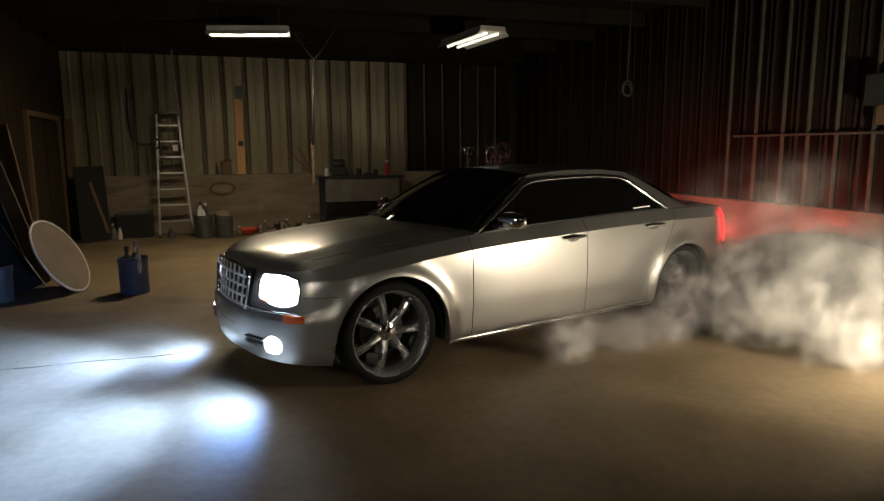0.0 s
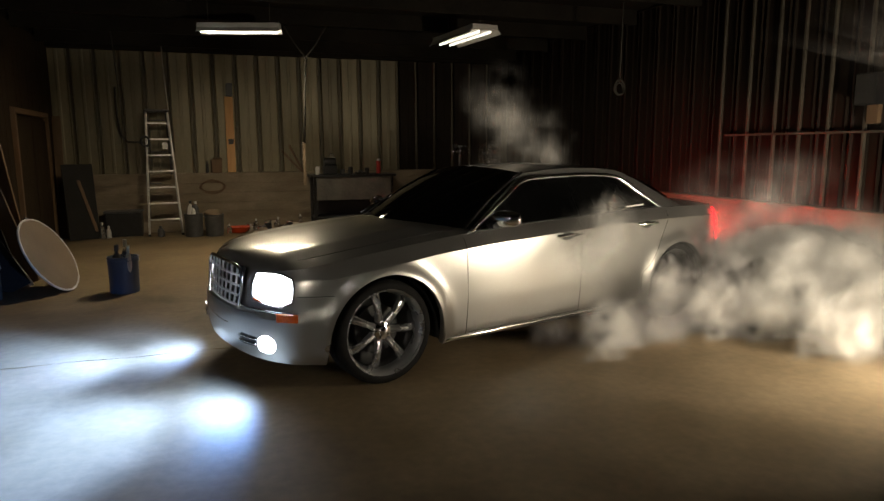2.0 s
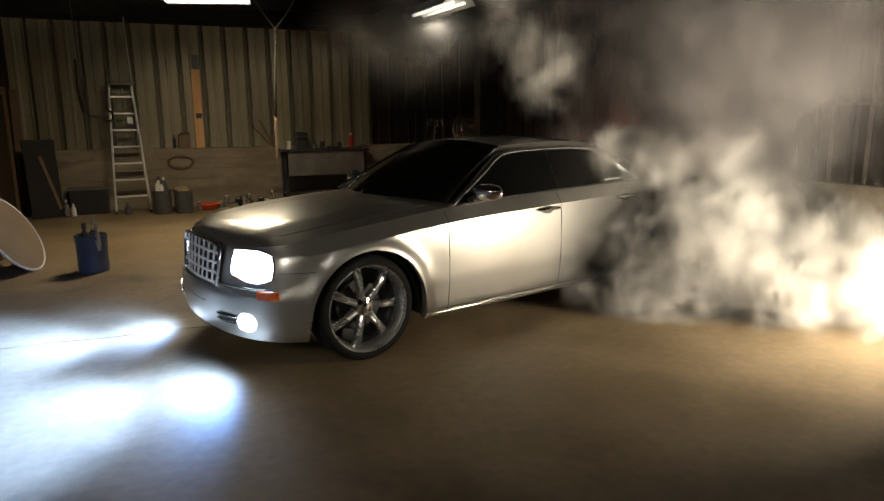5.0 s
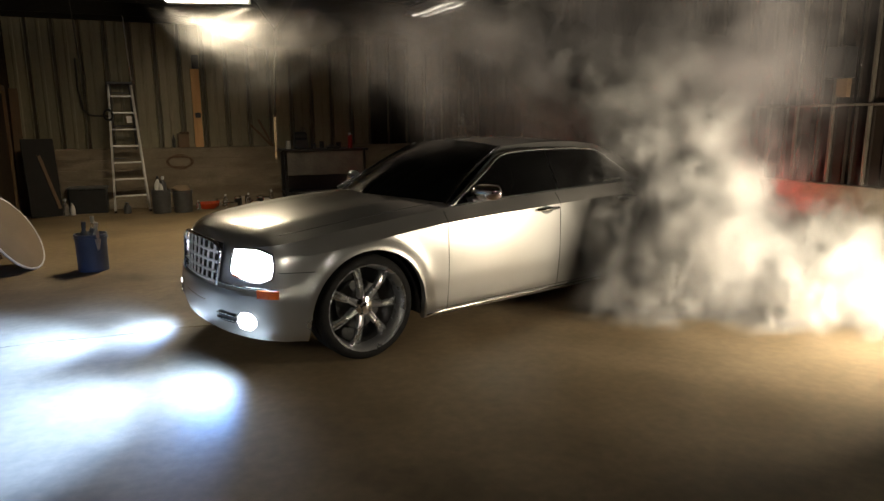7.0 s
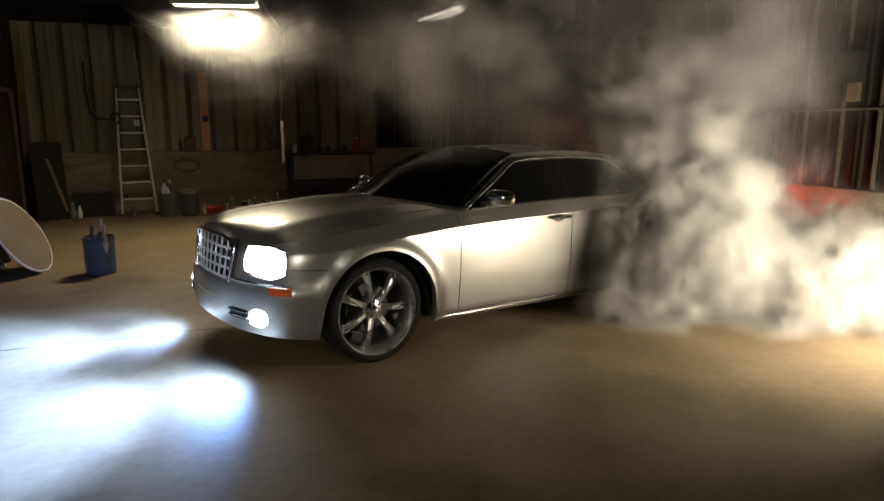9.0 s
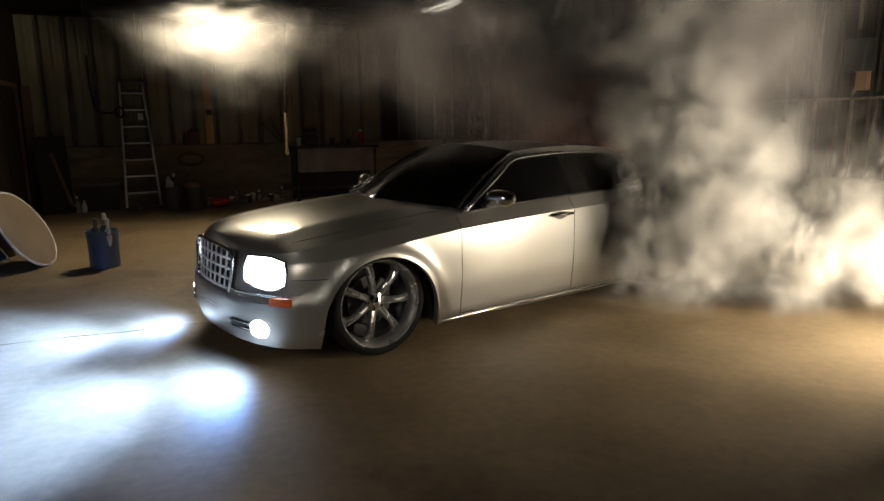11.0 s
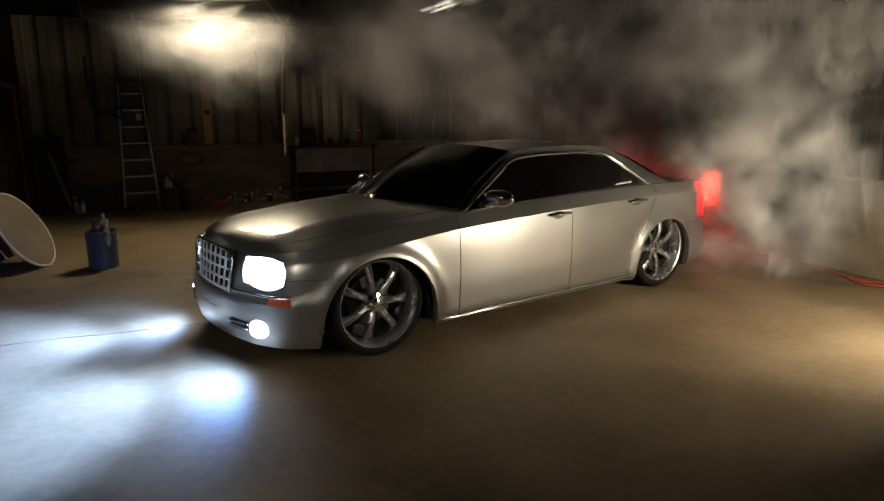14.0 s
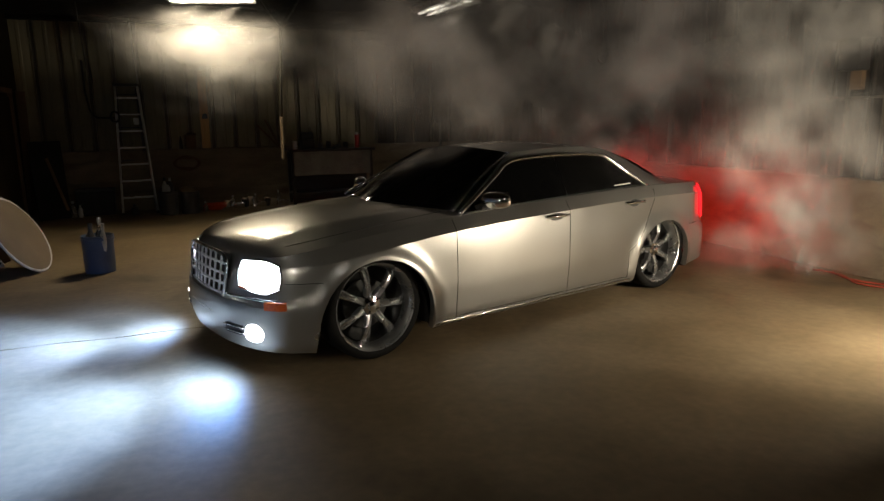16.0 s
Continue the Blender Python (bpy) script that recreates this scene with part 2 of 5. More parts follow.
def lathe(profile, n=40, axis="z", bm=None, m=None):
    """A surface of revolution from (radius, height) pairs."""
    bm = bm or bmesh.new()
    rings = []
    for r, h in profile:
        ring = []
        for i in range(n):
            a = 2 * math.pi * i / n
            p = Vector((r * math.cos(a), r * math.sin(a), h))
            if axis == "y":
                p = Vector((p.x, h, p.y))
            if axis == "x":
                p = Vector((h, p.x, p.y))
            ring.append(bm.verts.new(m @ p if m else p))
        rings.append(ring)
    for a, b in zip(rings, rings[1:]):
        for i in range(n):
            bm.faces.new((a[i], a[(i + 1) % n], b[(i + 1) % n], b[i]))
    return bm


def pipe(points, r, n=8, bm=None, closed=False):
    bm = bm or bmesh.new()
    pts = [Vector(p) for p in points]
    rings = []
    k = len(pts)
    for i, p in enumerate(pts):
        a, b = pts[(i - 1) % k if closed else max(i - 1, 0)], pts[(i + 1) % k if closed else min(i + 1, k - 1)]
        d = (b - a).normalized()
        q = d.to_track_quat("Z", "Y")
        rings.append([bm.verts.new(p + q @ Vector((r * math.cos(2 * math.pi * j / n), r * math.sin(2 * math.pi * j / n), 0))) for j in range(n)])
    for i in range(k if closed else k - 1):
        a, b = rings[i], rings[(i + 1) % k]
        for j in range(n):
            bm.faces.new((a[j], a[(j + 1) % n], b[(j + 1) % n], b[j]))
    if not closed:
        bm.faces.new(rings[0][::-1]), bm.faces.new(rings[-1])
    return bm


def sheet(fn, nu, nv, bm=None):
    """A grid of points fn(u, v), u and v from 0 to 1."""
    bm = bm or bmesh.new()
    g = [[bm.verts.new(fn(i / nu, j / nv)) for j in range(nv + 1)] for i in range(nu + 1)]
    for i in range(nu):
        for j in range(nv):
            q = (g[i][j], g[i + 1][j], g[i + 1][j + 1], g[i][j + 1])
            bm.faces.new(q)
    return bm


def slab(outline, y, thick, bm=None):
    """A flat plate from (x, z) pairs, standing at y."""
    bm = bm or bmesh.new()
    a = [bm.verts.new((x, y, z)) for x, z in outline]
    b = [bm.verts.new((x, y + thick, z)) for x, z in outline]
    bm.faces.new(a), bm.faces.new(b[::-1])
    for i in range(len(a)):
        j = (i + 1) % len(a)
        bm.faces.new((a[j], a[i], b[i], b[j]))
    return bm


def along(table, x):
    """Smooth reading of a table of (x, value) pairs with falling or rising x."""
    t = sorted(table)
    xs, vs = [a for a, _ in t], [b for _, b in t]
    if x <= xs[0]:
        return vs[0]
    if x >= xs[-1]:
        return vs[-1]
    i = max(k for k in range(len(xs) - 1) if xs[k] <= x)
    h = xs[i + 1] - xs[i]
    f = (x - xs[i]) / h

    def slope(k):
        if k in (0, len(xs) - 1):
            return 0.0 if len(xs) > 2 else (vs[1] - vs[0]) / (xs[1] - xs[0])
        return (vs[k + 1] - vs[k - 1]) / (xs[k + 1] - xs[k - 1])
    a, b = slope(i) * h, slope(i + 1) * h
    return (2 * f**3 - 3 * f**2 + 1) * vs[i] + (f**3 - 2 * f**2 + f) * a + (3 * f**2 - 2 * f**3) * vs[i + 1] + (f**3 - f**2) * b


# ---------------------------------------------------------------- the room
X0, X1, Y0, Y1, TOP = -5.05, 3.85, -8.6, 8.45, 3.62


def build_floor():
    # two slabs with a worn joint between them, which runs away under the car
    def edge(x):
        return 0.03 * math.sin(x * 2.1) + 0.015 * math.sin(x * 7.3 + 1) - 0.06 * (x + 3.2)

    ground = tagged(new("floor"), "worn stained tan concrete garage floor with a cracked joint", "floor", kind="structure")
    for near in (1, 0):
        bm = bmesh.new()
        n = 120
        rows = []
        for i in range(n + 1):
            x = X0 - 0.4 + (X1 - X0 + 0.8) * i / n
            gap = (0.006 + 0.004 * math.sin(x * 13)) if x < -1.7 else 0.0002
            y = edge(x) + (-gap if near else gap)
            far = Y0 - 0.4 if near else Y1 + 0.4
            rows.append((bm.verts.new((x, far, 0)), bm.verts.new((x, y, 0)), bm.verts.new((x, y, -0.06))))
        for a, b in zip(rows, rows[1:]):
            bm.faces.new((a[0], b[0], b[1], a[1]) if near else (a[0], a[1], b[1], b[0]))
            bm.faces.new((a[1], b[1], b[2], a[2]) if near else (a[1], a[2], b[2], b[1]))
        part("concrete_slab", bm, CONCRETE, ground)
    part("bedding", boxed(((X0 + X1) / 2, (Y0 + Y1) / 2, -0.10), (X1 - X0 + 0.8, Y1 - Y0 + 0.8, 0.08), None, 0), SEAM, ground)


def panel_mesh(name, width, height, mat):
    """One ribbed wall sheet: flat field, folded edges and a shallow middle rib. Stands in the xz plane, facing -y."""
    w = width - 0.05
    xs = [-w / 2, -w / 2 + 0.012, -w / 2 + 0.03, -0.035, -0.018, 0.018, 0.035, w / 2 - 0.03, w / 2 - 0.012, w / 2]
    ys = [0.03, -0.022, 0, 0, -0.008, -0.008, 0, 0, -0.022, 0.03]
    bm = bmesh.new()
    cols = [[bm.verts.new((x, y, z)) for z in (0, height)] for x, y in zip(xs, ys)]
    for a, b in zip(cols, cols[1:]):
        bm.faces.new((a[0], b[0], b[1], a[1]))
    me = bpy.data.meshes.new(name)
    bm.to_mesh(me)
    bm.free()
    me.materials.append(mat)
    return me


def build_walls():
    north = tagged(new("wall_north"), "olive brown ribbed sheet metal wall over a concrete kneewall", "wall", kind="structure")
    part("backing", boxed(((X0 + X1) / 2, Y1 + 0.12, TOP / 2), (X1 - X0 + 0.5, 0.16, TOP), None, 0), STUD, north)
    part("kneewall", boxed(((X0 + X1) / 2, Y1 - 0.06, 0.565), (X1 - X0, 0.20, 1.13), None, 0.015), KNEE, north, "rough tan concrete kneewall")
    for i in range(6):
        part("board_course", boxed(((X0 + X1) / 2, Y1 - 0.165, 0.092 + 0.186 * i), (X1 - X0 - 0.02, 0.016 + 0.003 * (i % 2), 0.178), None, 0.006), KNEE, north)
    part("top_beam", boxed(((X0 + X1) / 2, Y1 - 0.08, 3.52), (X1 - X0, 0.20, 0.20), None, 0.01), DARKBOARD, north)
    me = panel_mesh("sheet", 0.414, 2.30, SHEET)
    # last six sheets darkened: shade towards the corner is put into their colour
    dark = panel_mesh("sheet", 0.414, 2.30, SHADESHEET)
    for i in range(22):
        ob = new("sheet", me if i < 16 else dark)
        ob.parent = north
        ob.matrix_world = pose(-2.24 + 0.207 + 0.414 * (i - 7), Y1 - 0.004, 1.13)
    east = tagged(new("wall_east"), "dark ribbed metal wall with galvanised ribs over a concrete kneewall", "wall", kind="structure")
    part("backing", boxed((X1 + 0.14, (Y0 + Y1) / 2, TOP / 2), (0.16, Y1 - Y0 + 0.2, TOP), None, 0), STUD, east)
    part("kneewall", boxed((X1 + 0.01, (Y0 + Y1) / 2 - 0.1, 0.475), (0.14, Y1 - Y0 - 0.22, 0.95), None, 0.015), KNEE, east, "rough tan concrete kneewall")
    # dark brown sheets; the wall's missing light is also put into their colour
    me = panel_mesh("sheet", 0.40, 2.64, SHADESHEET)
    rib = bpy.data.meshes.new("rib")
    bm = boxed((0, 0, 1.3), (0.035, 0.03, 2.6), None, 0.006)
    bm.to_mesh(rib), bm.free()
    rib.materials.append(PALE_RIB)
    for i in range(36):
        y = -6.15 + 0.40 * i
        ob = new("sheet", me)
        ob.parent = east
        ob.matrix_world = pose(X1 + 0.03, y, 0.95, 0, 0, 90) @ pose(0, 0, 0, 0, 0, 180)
    for y in (1.43, 0.98, 0.57, 0.22, -0.14, -0.56, -0.95):
        r = new("rib", rib)
        r.parent = east
        r.matrix_world = pose(X1 - 0.012, y, 0.96)
    part("rail", boxed((X1 - 0.045, -0.3, 1.735), (0.025, 3.2, 0.025), None, 0.005), PALE_RIB, east, "thin galvanised horizontal rail")
    west = tagged(new("wall_west"), "dark brown boarded wall", "wall", kind="structure")
    part("backing", boxed((X0 - 0.14, (Y0 + Y1) / 2, TOP / 2), (0.16, Y1 - Y0 + 0.2, TOP), None, 0), DARKBOARD, west)
    plank = bpy.data.meshes.new("plank")
    bm = boxed((0, 0, 1.75), (0.03, 0.235, 3.5), None, 0.004)
    bm.to_mesh(plank), bm.free()
    plank.materials.append(DARKPLANK)
    for i in range(26):
        ob = new("plank", plank)
        ob.parent = west
        ob.matrix_world = pose(X0 - 0.03 + 0.004 * (i % 3), 2.6 + 0.24 * i * 0.96, 0.0)
    south = tagged(new("wall_south"), "plain dark wall", "wall", kind="structure")
    part("backing", boxed(((X0 + X1) / 2, Y0 - 0.1, TOP / 2), (X1 - X0 + 0.5, 0.16, TOP), None, 0), DARKBOARD, south)
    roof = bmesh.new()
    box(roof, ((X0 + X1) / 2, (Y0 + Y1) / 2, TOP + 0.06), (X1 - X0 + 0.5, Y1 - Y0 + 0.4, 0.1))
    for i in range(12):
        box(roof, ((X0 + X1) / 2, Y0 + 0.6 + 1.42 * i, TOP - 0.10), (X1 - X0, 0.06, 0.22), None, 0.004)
    tagged(part("ceiling", roof, DARKBOARD), "dark boarded ceiling with joists", "ceiling", kind="structure")
    # door in the west wall
    door = thing("door_1", pose(X0, 6.75, 0), "dark brown wooden double door with pale frame", "door", kind="structure")
    part("door_leaf", boxed((0.0, -0.47, 1.05), (0.04, 0.92, 2.08), None, 0.006), DARKPLANK, door)
    part("door_leaf", boxed((0.0, 0.47, 1.05), (0.04, 0.92, 2.08), None, 0.006), DARKPLANK, door)
    for y in (-0.99, 0.99):
        part("jamb", boxed((0.02, y, 1.07), (0.07, 0.08, 2.14), None, 0.006), DARKWOOD, door)
    part("lintel", boxed((0.02, 0, 2.18), (0.07, 2.06, 0.08), None, 0.006), DARKWOOD, door)


def fixture(m, length, width, mat, label):
    ob = thing("ceiling_light", m, label, "ceiling light", "fluorescent ceiling lights")
    part("housing", boxed((0, 0, 0.06), (length + 0.06, width, 0.07), None, 0.01), ENAMEL, ob)
    for s in (-1, 1):
        bm = bmesh.new()
        v = [bm.verts.new(p) for p in ((-length / 2 - 0.03, s * width * 0.5, 0.025), (length / 2 + 0.03, s * width * 0.5, 0.025),
                                       (length / 2 + 0.03, s * (width * 0.5 + 0.05), -0.03), (-length / 2 - 0.03, s * (width * 0.5 + 0.05), -0.03))]
        w = [bm.verts.new(p.co + Vector((0, 0, 0.006))) for p in v]
        bm.faces.new(v), bm.faces.new(w[::-1])
        for i in range(4):
            bm.faces.new((v[i], v[(i + 1) % 4], w[(i + 1) % 4], w[i]))
        part("reflector", bm, ENAMEL, ob)
        part("tube", lathe([(0.001, -length / 2), (0.019, -length / 2), (0.019, length / 2), (0.001, length / 2)], 12, "x", None, pose(0, s * width * 0.22, -0.005)), mat, ob, smooth=True)
    for x in (-length * 0.4, length * 0.4):
        part("hanger", boxed((x, 0, 0.27), (0.01, 0.01, 0.36), None, 0), CORD, ob)
    return ob


def build_fixtures():
    fixture(pose(-1.87, 4.22, 3.19, 0, 0, -16), 1.04, 0.16, TUBE, "bright hanging fluorescent batten with two lit tubes")
    fixture(pose(1.31, 4.00, 3.20, 0, 0, 96), 1.30, 0.40, DIMTUBE, "hanging fluorescent troffer with weak tubes and pale reflector")
    # unseen fixture, assumed, to go with the fill lamp behind the camera
    fixture(pose(-0.6, -7.2, 3.37), 1.16, 0.16, TUBE, "lit hanging fluorescent batten assumed out of view behind the camera")


# ---------------------------------------------------------------- the car, in its own space: x ahead, y to its left, z up
AXLE, HUB = 1.524, 0.363
PLAN = [(2.40, 0), (2.392, 0.2), (2.37, 0.40), (2.325, 0.58), (2.25, 0.73), (2.15, 0.835), (2.02, 0.893), (1.80, 0.922), (1.5, 0.932), (1.1, 0.936), (0.6, 0.94), (0, 0.942),
        (-0.6, 0.942), (-1.1, 0.94), (-1.5, 0.935), (-1.9, 0.918), (-2.15, 0.885), (-2.30, 0.83), (-2.40, 0.72), (-2.445, 0.50), (-2.46, 0.25), (-2.465, 0)]
BELT = [(2.42, 0.795), (2.25, 0.825), (2.1, 0.845), (1.8, 0.885), (1.5, 0.92), (0.83, 0.985), (-0.33, 1.035), (-1.2, 1.055), (-2.0, 1.045), (-2.3, 1.03), (-2.47, 1.0)]
SPINE = [(2.42, 0.86), (2.28, 0.895), (2.1, 0.935), (1.7, 0.985), (1.2, 1.025), (0.8, 1.05), (-0.3, 1.06), (-1.6, 1.075), (-2.1, 1.075), (-2.35, 1.06), (-2.47, 1.04)]
ARCHES = ((AXLE, 0.345, 0.425), (-AXLE + 0.02, 0.345, 0.395))


def plan_points(step=0.03):
    """The half plan, front middle to rear middle, resampled evenly."""
    out = []
    pts = [Vector((x, y, 0)) for x, y in PLAN]
    n = len(pts)
    for i in range(n - 1):
        p0, p1, p2, p3 = pts[max(i - 1, 0)], pts[i], pts[i + 1], pts[min(i + 2, n - 1)]
        if i == 0:
            p0 = Vector((p2.x, -p2.y, 0))
        k = max(2, int((p2 - p1).length / step))
        for j in range(k):
            f = j / k
            out.append(0.5 * ((2 * p1) + (p2 - p0) * f + (2 * p0 - 5 * p1 + 4 * p2 - p3) * f * f + (3 * p1 - p0 - 3 * p2 + p3) * f**3))
    out.append(pts[-1])
    return out


def body_point(p, nrm, z, belt):
    """A point of the flank: the plan curve, set in by the section at that height, with flares round the wheels."""
    front = max(0.0, min(1.0, (p.x - 1.9) / 0.4))
    rear = max(0.0, min(1.0, (-p.x - 2.0) / 0.35))
    crease = belt - 0.095 + 0.03 * front
    side = 0.045 * max(0, (0.30 - z) / 0.1) ** 2 + 0.02 * max(0, (0.5 - z) / 0.3) + 0.075 * max(0, (z - crease) / 0.095) ** 1.08 - 0.008 * math.sin(math.pi * max(0, min(1, (z - 0.3) / (crease - 0.3))))
    nose = along([(0.15, 0.06), (0.24, 0.02), (0.34, 0.0), (0.50, 0.0), (0.545, 0.012), (0.56, 0.05), (0.70, 0.07), (0.84, 0.11)], z)
    tail = along([(0.2, 0.03), (0.3, 0.0), (0.62, 0.0), (0.66, 0.04), (0.9, 0.06), (1.05, 0.10)], z)
    inset = side * (1 - max(front, rear)) + nose * front + tail * rear
    for cx, cz, r in ARCHES:
        d = math.hypot(p.x - cx, z - cz) - r
        if abs(p.x - cx) < 0.75:
            inset -= 0.034 * math.exp(-(max(d, 0) / 0.075) ** 2)
    return p + Vector((0, 0, z)) - nrm * inset


def body_base(x):
    z = along([(2.42, 0.25), (2.1, 0.225), (1.9, 0.21), (1.0, 0.205), (-1.0, 0.215), (-2.0, 0.26), (-2.47, 0.30)], x)
    for cx, cz, r in ARCHES:
        if abs(x - cx) < r:
            z = max(z, cz + math.sqrt(r * r - (x - cx) ** 2))
    return z


def body_mesh():
    half = plan_points()
    extra = []
    for cx, cz, r in ARCHES:                       # finer steps at the arches' feet
        extra += [cx + s * r * f for s in (-1, 1) for f in (0.999, 0.992, 0.975, 0.95)]
    bm = bmesh.new()
    nz = 26
    for s in (1, -1):
        cols = []
        pts = list(half)
        for x in extra:
            for i in range(len(pts) - 1):
                if pts[i].x > x > pts[i + 1].x and pts[i].y > 0.5:
                    f = (pts[i].x - x) / (pts[i].x - pts[i + 1].x)
                    pts.insert(i + 1, pts[i].lerp(pts[i + 1], f))
                    break
        for i, p in enumerate(pts):
            a, b = pts[max(i - 1, 0)], pts[min(i + 1, len(pts) - 1)]
            d = (b - a).normalized()
            nrm = Vector((-d.y, d.x, 0)) * -1
            if i in (0, len(pts) - 1):
                nrm = Vector((1 if i == 0 else -1, 0, 0))
            if nrm.dot(Vector((p.x * 0.2, p.y, 0))) < 0:
                nrm = -nrm
            belt, base = along(BELT, p.x), body_base(p.x)
            col = []
            for j in range(nz + 1):
                front = max(0.0, min(1.0, (p.x - 1.9) / 0.4))
                edge = belt - 0.095 + 0.03 * front
                z = base + (edge - base) * j / 20 if j <= 20 else edge + (belt - edge) * (j - 20) / 6
                q = body_point(p, nrm, z, belt)
                col.append(bm.verts.new((q.x, q.y * s, q.z)))
            inner = body_point(p, nrm, base, belt) - nrm * 0.05
            col.insert(0, bm.verts.new((inner.x, inner.y * s, inner.z + 0.004)))
            # the cap: from the shoulder to the middle
            top = col[-1].co
            zc = along(SPINE, top.x)
            for j in range(1, 13):
                f = j / 12
                y = top.y * (1 - f)
                k = 1 - (1 - f) ** 2.3
                ridge = 0.012 * math.exp(-((abs(y) - 0.52) / 0.07) ** 2) * max(0, min(1, (top.x - 0.9) / 0.3)) * max(0, min(1, (2.35 - top.x) / 0.3))
                col.append(bm.verts.new((top.x, y, top.z + (zc - top.z) * k + ridge)))
            cols.append(col)
        for a, b in zip(cols, cols[1:]):
            for j in range(len(a) - 1):
                q = (a[j], a[j + 1], b[j + 1], b[j])
                bm.faces.new(q if s > 0 else q[::-1])
    bmesh.ops.remove_doubles(bm, verts=bm.verts, dist=0.0008)
    bmesh.ops.dissolve_degenerate(bm, edges=bm.edges, dist=0.0005)
    return bm


def cabin_y(z):
    return 0.872 - (z - 1.0) * 0.56 if z > 1.0 else 0.872


GLASS_TOP = [(0.80, 1.0), (0.36, 1.235), (0.24, 1.305), (0.10, 1.345), (-0.2, 1.362), (-0.6, 1.363), (-0.88, 1.345), (-0.98, 1.315), (-1.13, 1.21), (-1.36, 1.055)]


def belt_glass(x):
    return along(BELT, x) + 0.012


def side_outline():
    low = [(x, belt_glass(x)) for x in (-1.2, -0.9, -0.6, -0.3, 0.0, 0.3, 0.6)]
    return GLASS_TOP + low


def cabin(body):
    def screen(u, v):
        y = (v - 0.5) * 2
        half = 0.775 * (1 - u) + 0.615 * u
        bow = (1 - y * y)
        x = 0.80 * (1 - u) + 0.10 * u + bow * (0.26 * (1 - u) + 0.07 * u) + 0.03 * math.sin(math.pi * u)
        z = (0.975 + 0.05 * bow) * (1 - u) + (1.395 + 0.045 * bow) * u + 0.02 * math.sin(math.pi * u)
        return (x, y * half, z)

    def rear(u, v):
        y = (v - 0.5) * 2
        half = 0.60 * (1 - u) + 0.70 * u
        bow = (1 - y * y)
        x = -1.02 * (1 - u) - 1.83 * u - bow * (0.03 * (1 - u) + 0.10 * u)
        z = (1.39 + 0.04 * bow) * (1 - u) + (1.04 + 0.03 * bow) * u + 0.035 * math.sin(math.pi * u)
        return (x, y * half, z)

    def roof(u, v):
        y = (v - 0.5) * 2
        bow = (1 - y * y)
        x = 0.10 * (1 - u) - 1.02 * u + bow * (0.07 * (1 - u) - 0.03 * u)
        half = 0.615 * (1 - u) + 0.60 * u
        z = 1.395 * (1 - u) + 1.39 * u + bow * (0.045 * (1 - u) + 0.04 * u) + 0.030 * math.sin(math.pi * u)
        return (x, y * half, z)
    part("windscreen", sheet(screen, 14, 20), TINT, body, "dark tinted windscreen", True)
    # chrome pipes added for the bright reflection along the windscreen's edge
    for v in (0, 1):
        part("screen_glint", pipe([Vector(screen(i / 12, v)) + Vector((0.004, 0, 0.004)) for i in range(13)], 0.010, 6), CHROME, body, "", True)
    part("rear_window", sheet(rear, 10, 16), TINT, body, "dark tinted rear window", True)
    bm = sheet(roof, 14, 20)
    top = [(0.86, 0.96), (0.10, 1.395), (-0.18, 1.418), (-0.46, 1.425), (-0.74, 1.418), (-1.02, 1.39), (-1.25, 1.305), (-1.55, 1.155), (-1.83, 1.04)]
    for s in (1, -1):                              # the flank of the cabin, pillar to pillar
        n = 60

        def flank(u, v):
            x = 0.86 - 2.69 * u
            zt, zb = along_line(top, x), along(BELT, x) - 0.02
            z = zb + (max(zt, zb + 0.001) - zb) * v
            edge = 0.615 if x > -1.02 else 0.60 + 0.10 * (-1.02 - x) / 0.81
            y0 = cabin_y(zb) - 0.01
            f = v ** 1.15
            full = min(1, max(0, (zt - zb) / 0.38))
            yt = y0 + (edge - y0) * full if x > -1.0 else y0 + (edge - y0) * min(1, full + (-1.0 - x) * 0.9)
            return (x, s * (y0 + (yt - y0) * f), z)
        g = sheet(flank, n, 8)
        me = bpy.data.meshes.new("flank")
        g.to_mesh(me), g.free()
        bm.from_mesh(me)
        bpy.data.meshes.remove(me)
    part("roof", bm, PAINT, body, smooth=True, angle=35)
    for s in (1, -1):
        outline = side_outline()
        c = Vector((-0.3, 0, 1.15))
        for name, lo, hi in (("front_side_window", -0.3255, 0.9), ("rear_side_window", -1.5, -0.3285)):
            bm = bmesh.new()
            k = 26
            cols = []
            for i in range(k + 1):
                x = max(lo, -1.355) + (min(hi, 0.795) - max(lo, -1.355)) * i / k
                zb, zt = belt_glass(x), along_line(GLASS_TOP, x)
                zt = max(zt, zb + 0.002)
                cols.append([bm.verts.new((x, s * (cabin_y(zb + (zt - zb) * j / 4) + 0.004), zb + (zt - zb) * j / 4)) for j in range(5)])
            for a, b in zip(cols, cols[1:]):
                for j in range(4):
                    bm.faces.new((a[j], b[j], b[j + 1], a[j + 1]) if s < 0 else (a[j], a[j + 1], b[j + 1], b[j]))
            part(name, bm, TINT, body, "dark tinted side window", True)
        pts = [(x, s * (cabin_y(z) + 0.004), z) for x, z in smooth_line(GLASS_TOP, 40)]
        part("window_trim", pipe(pts, 0.017, 8), CHROME, body, "chrome window surround", True)
        pts = [(x, s * (cabin_y(belt_glass(x)) + 0.002), belt_glass(x) - 0.006) for x in [0.78 - 2.14 * i / 30 for i in range(31)]]
        part("belt_moulding", pipe(pts, 0.007, 6), BLACK, body, smooth=True)
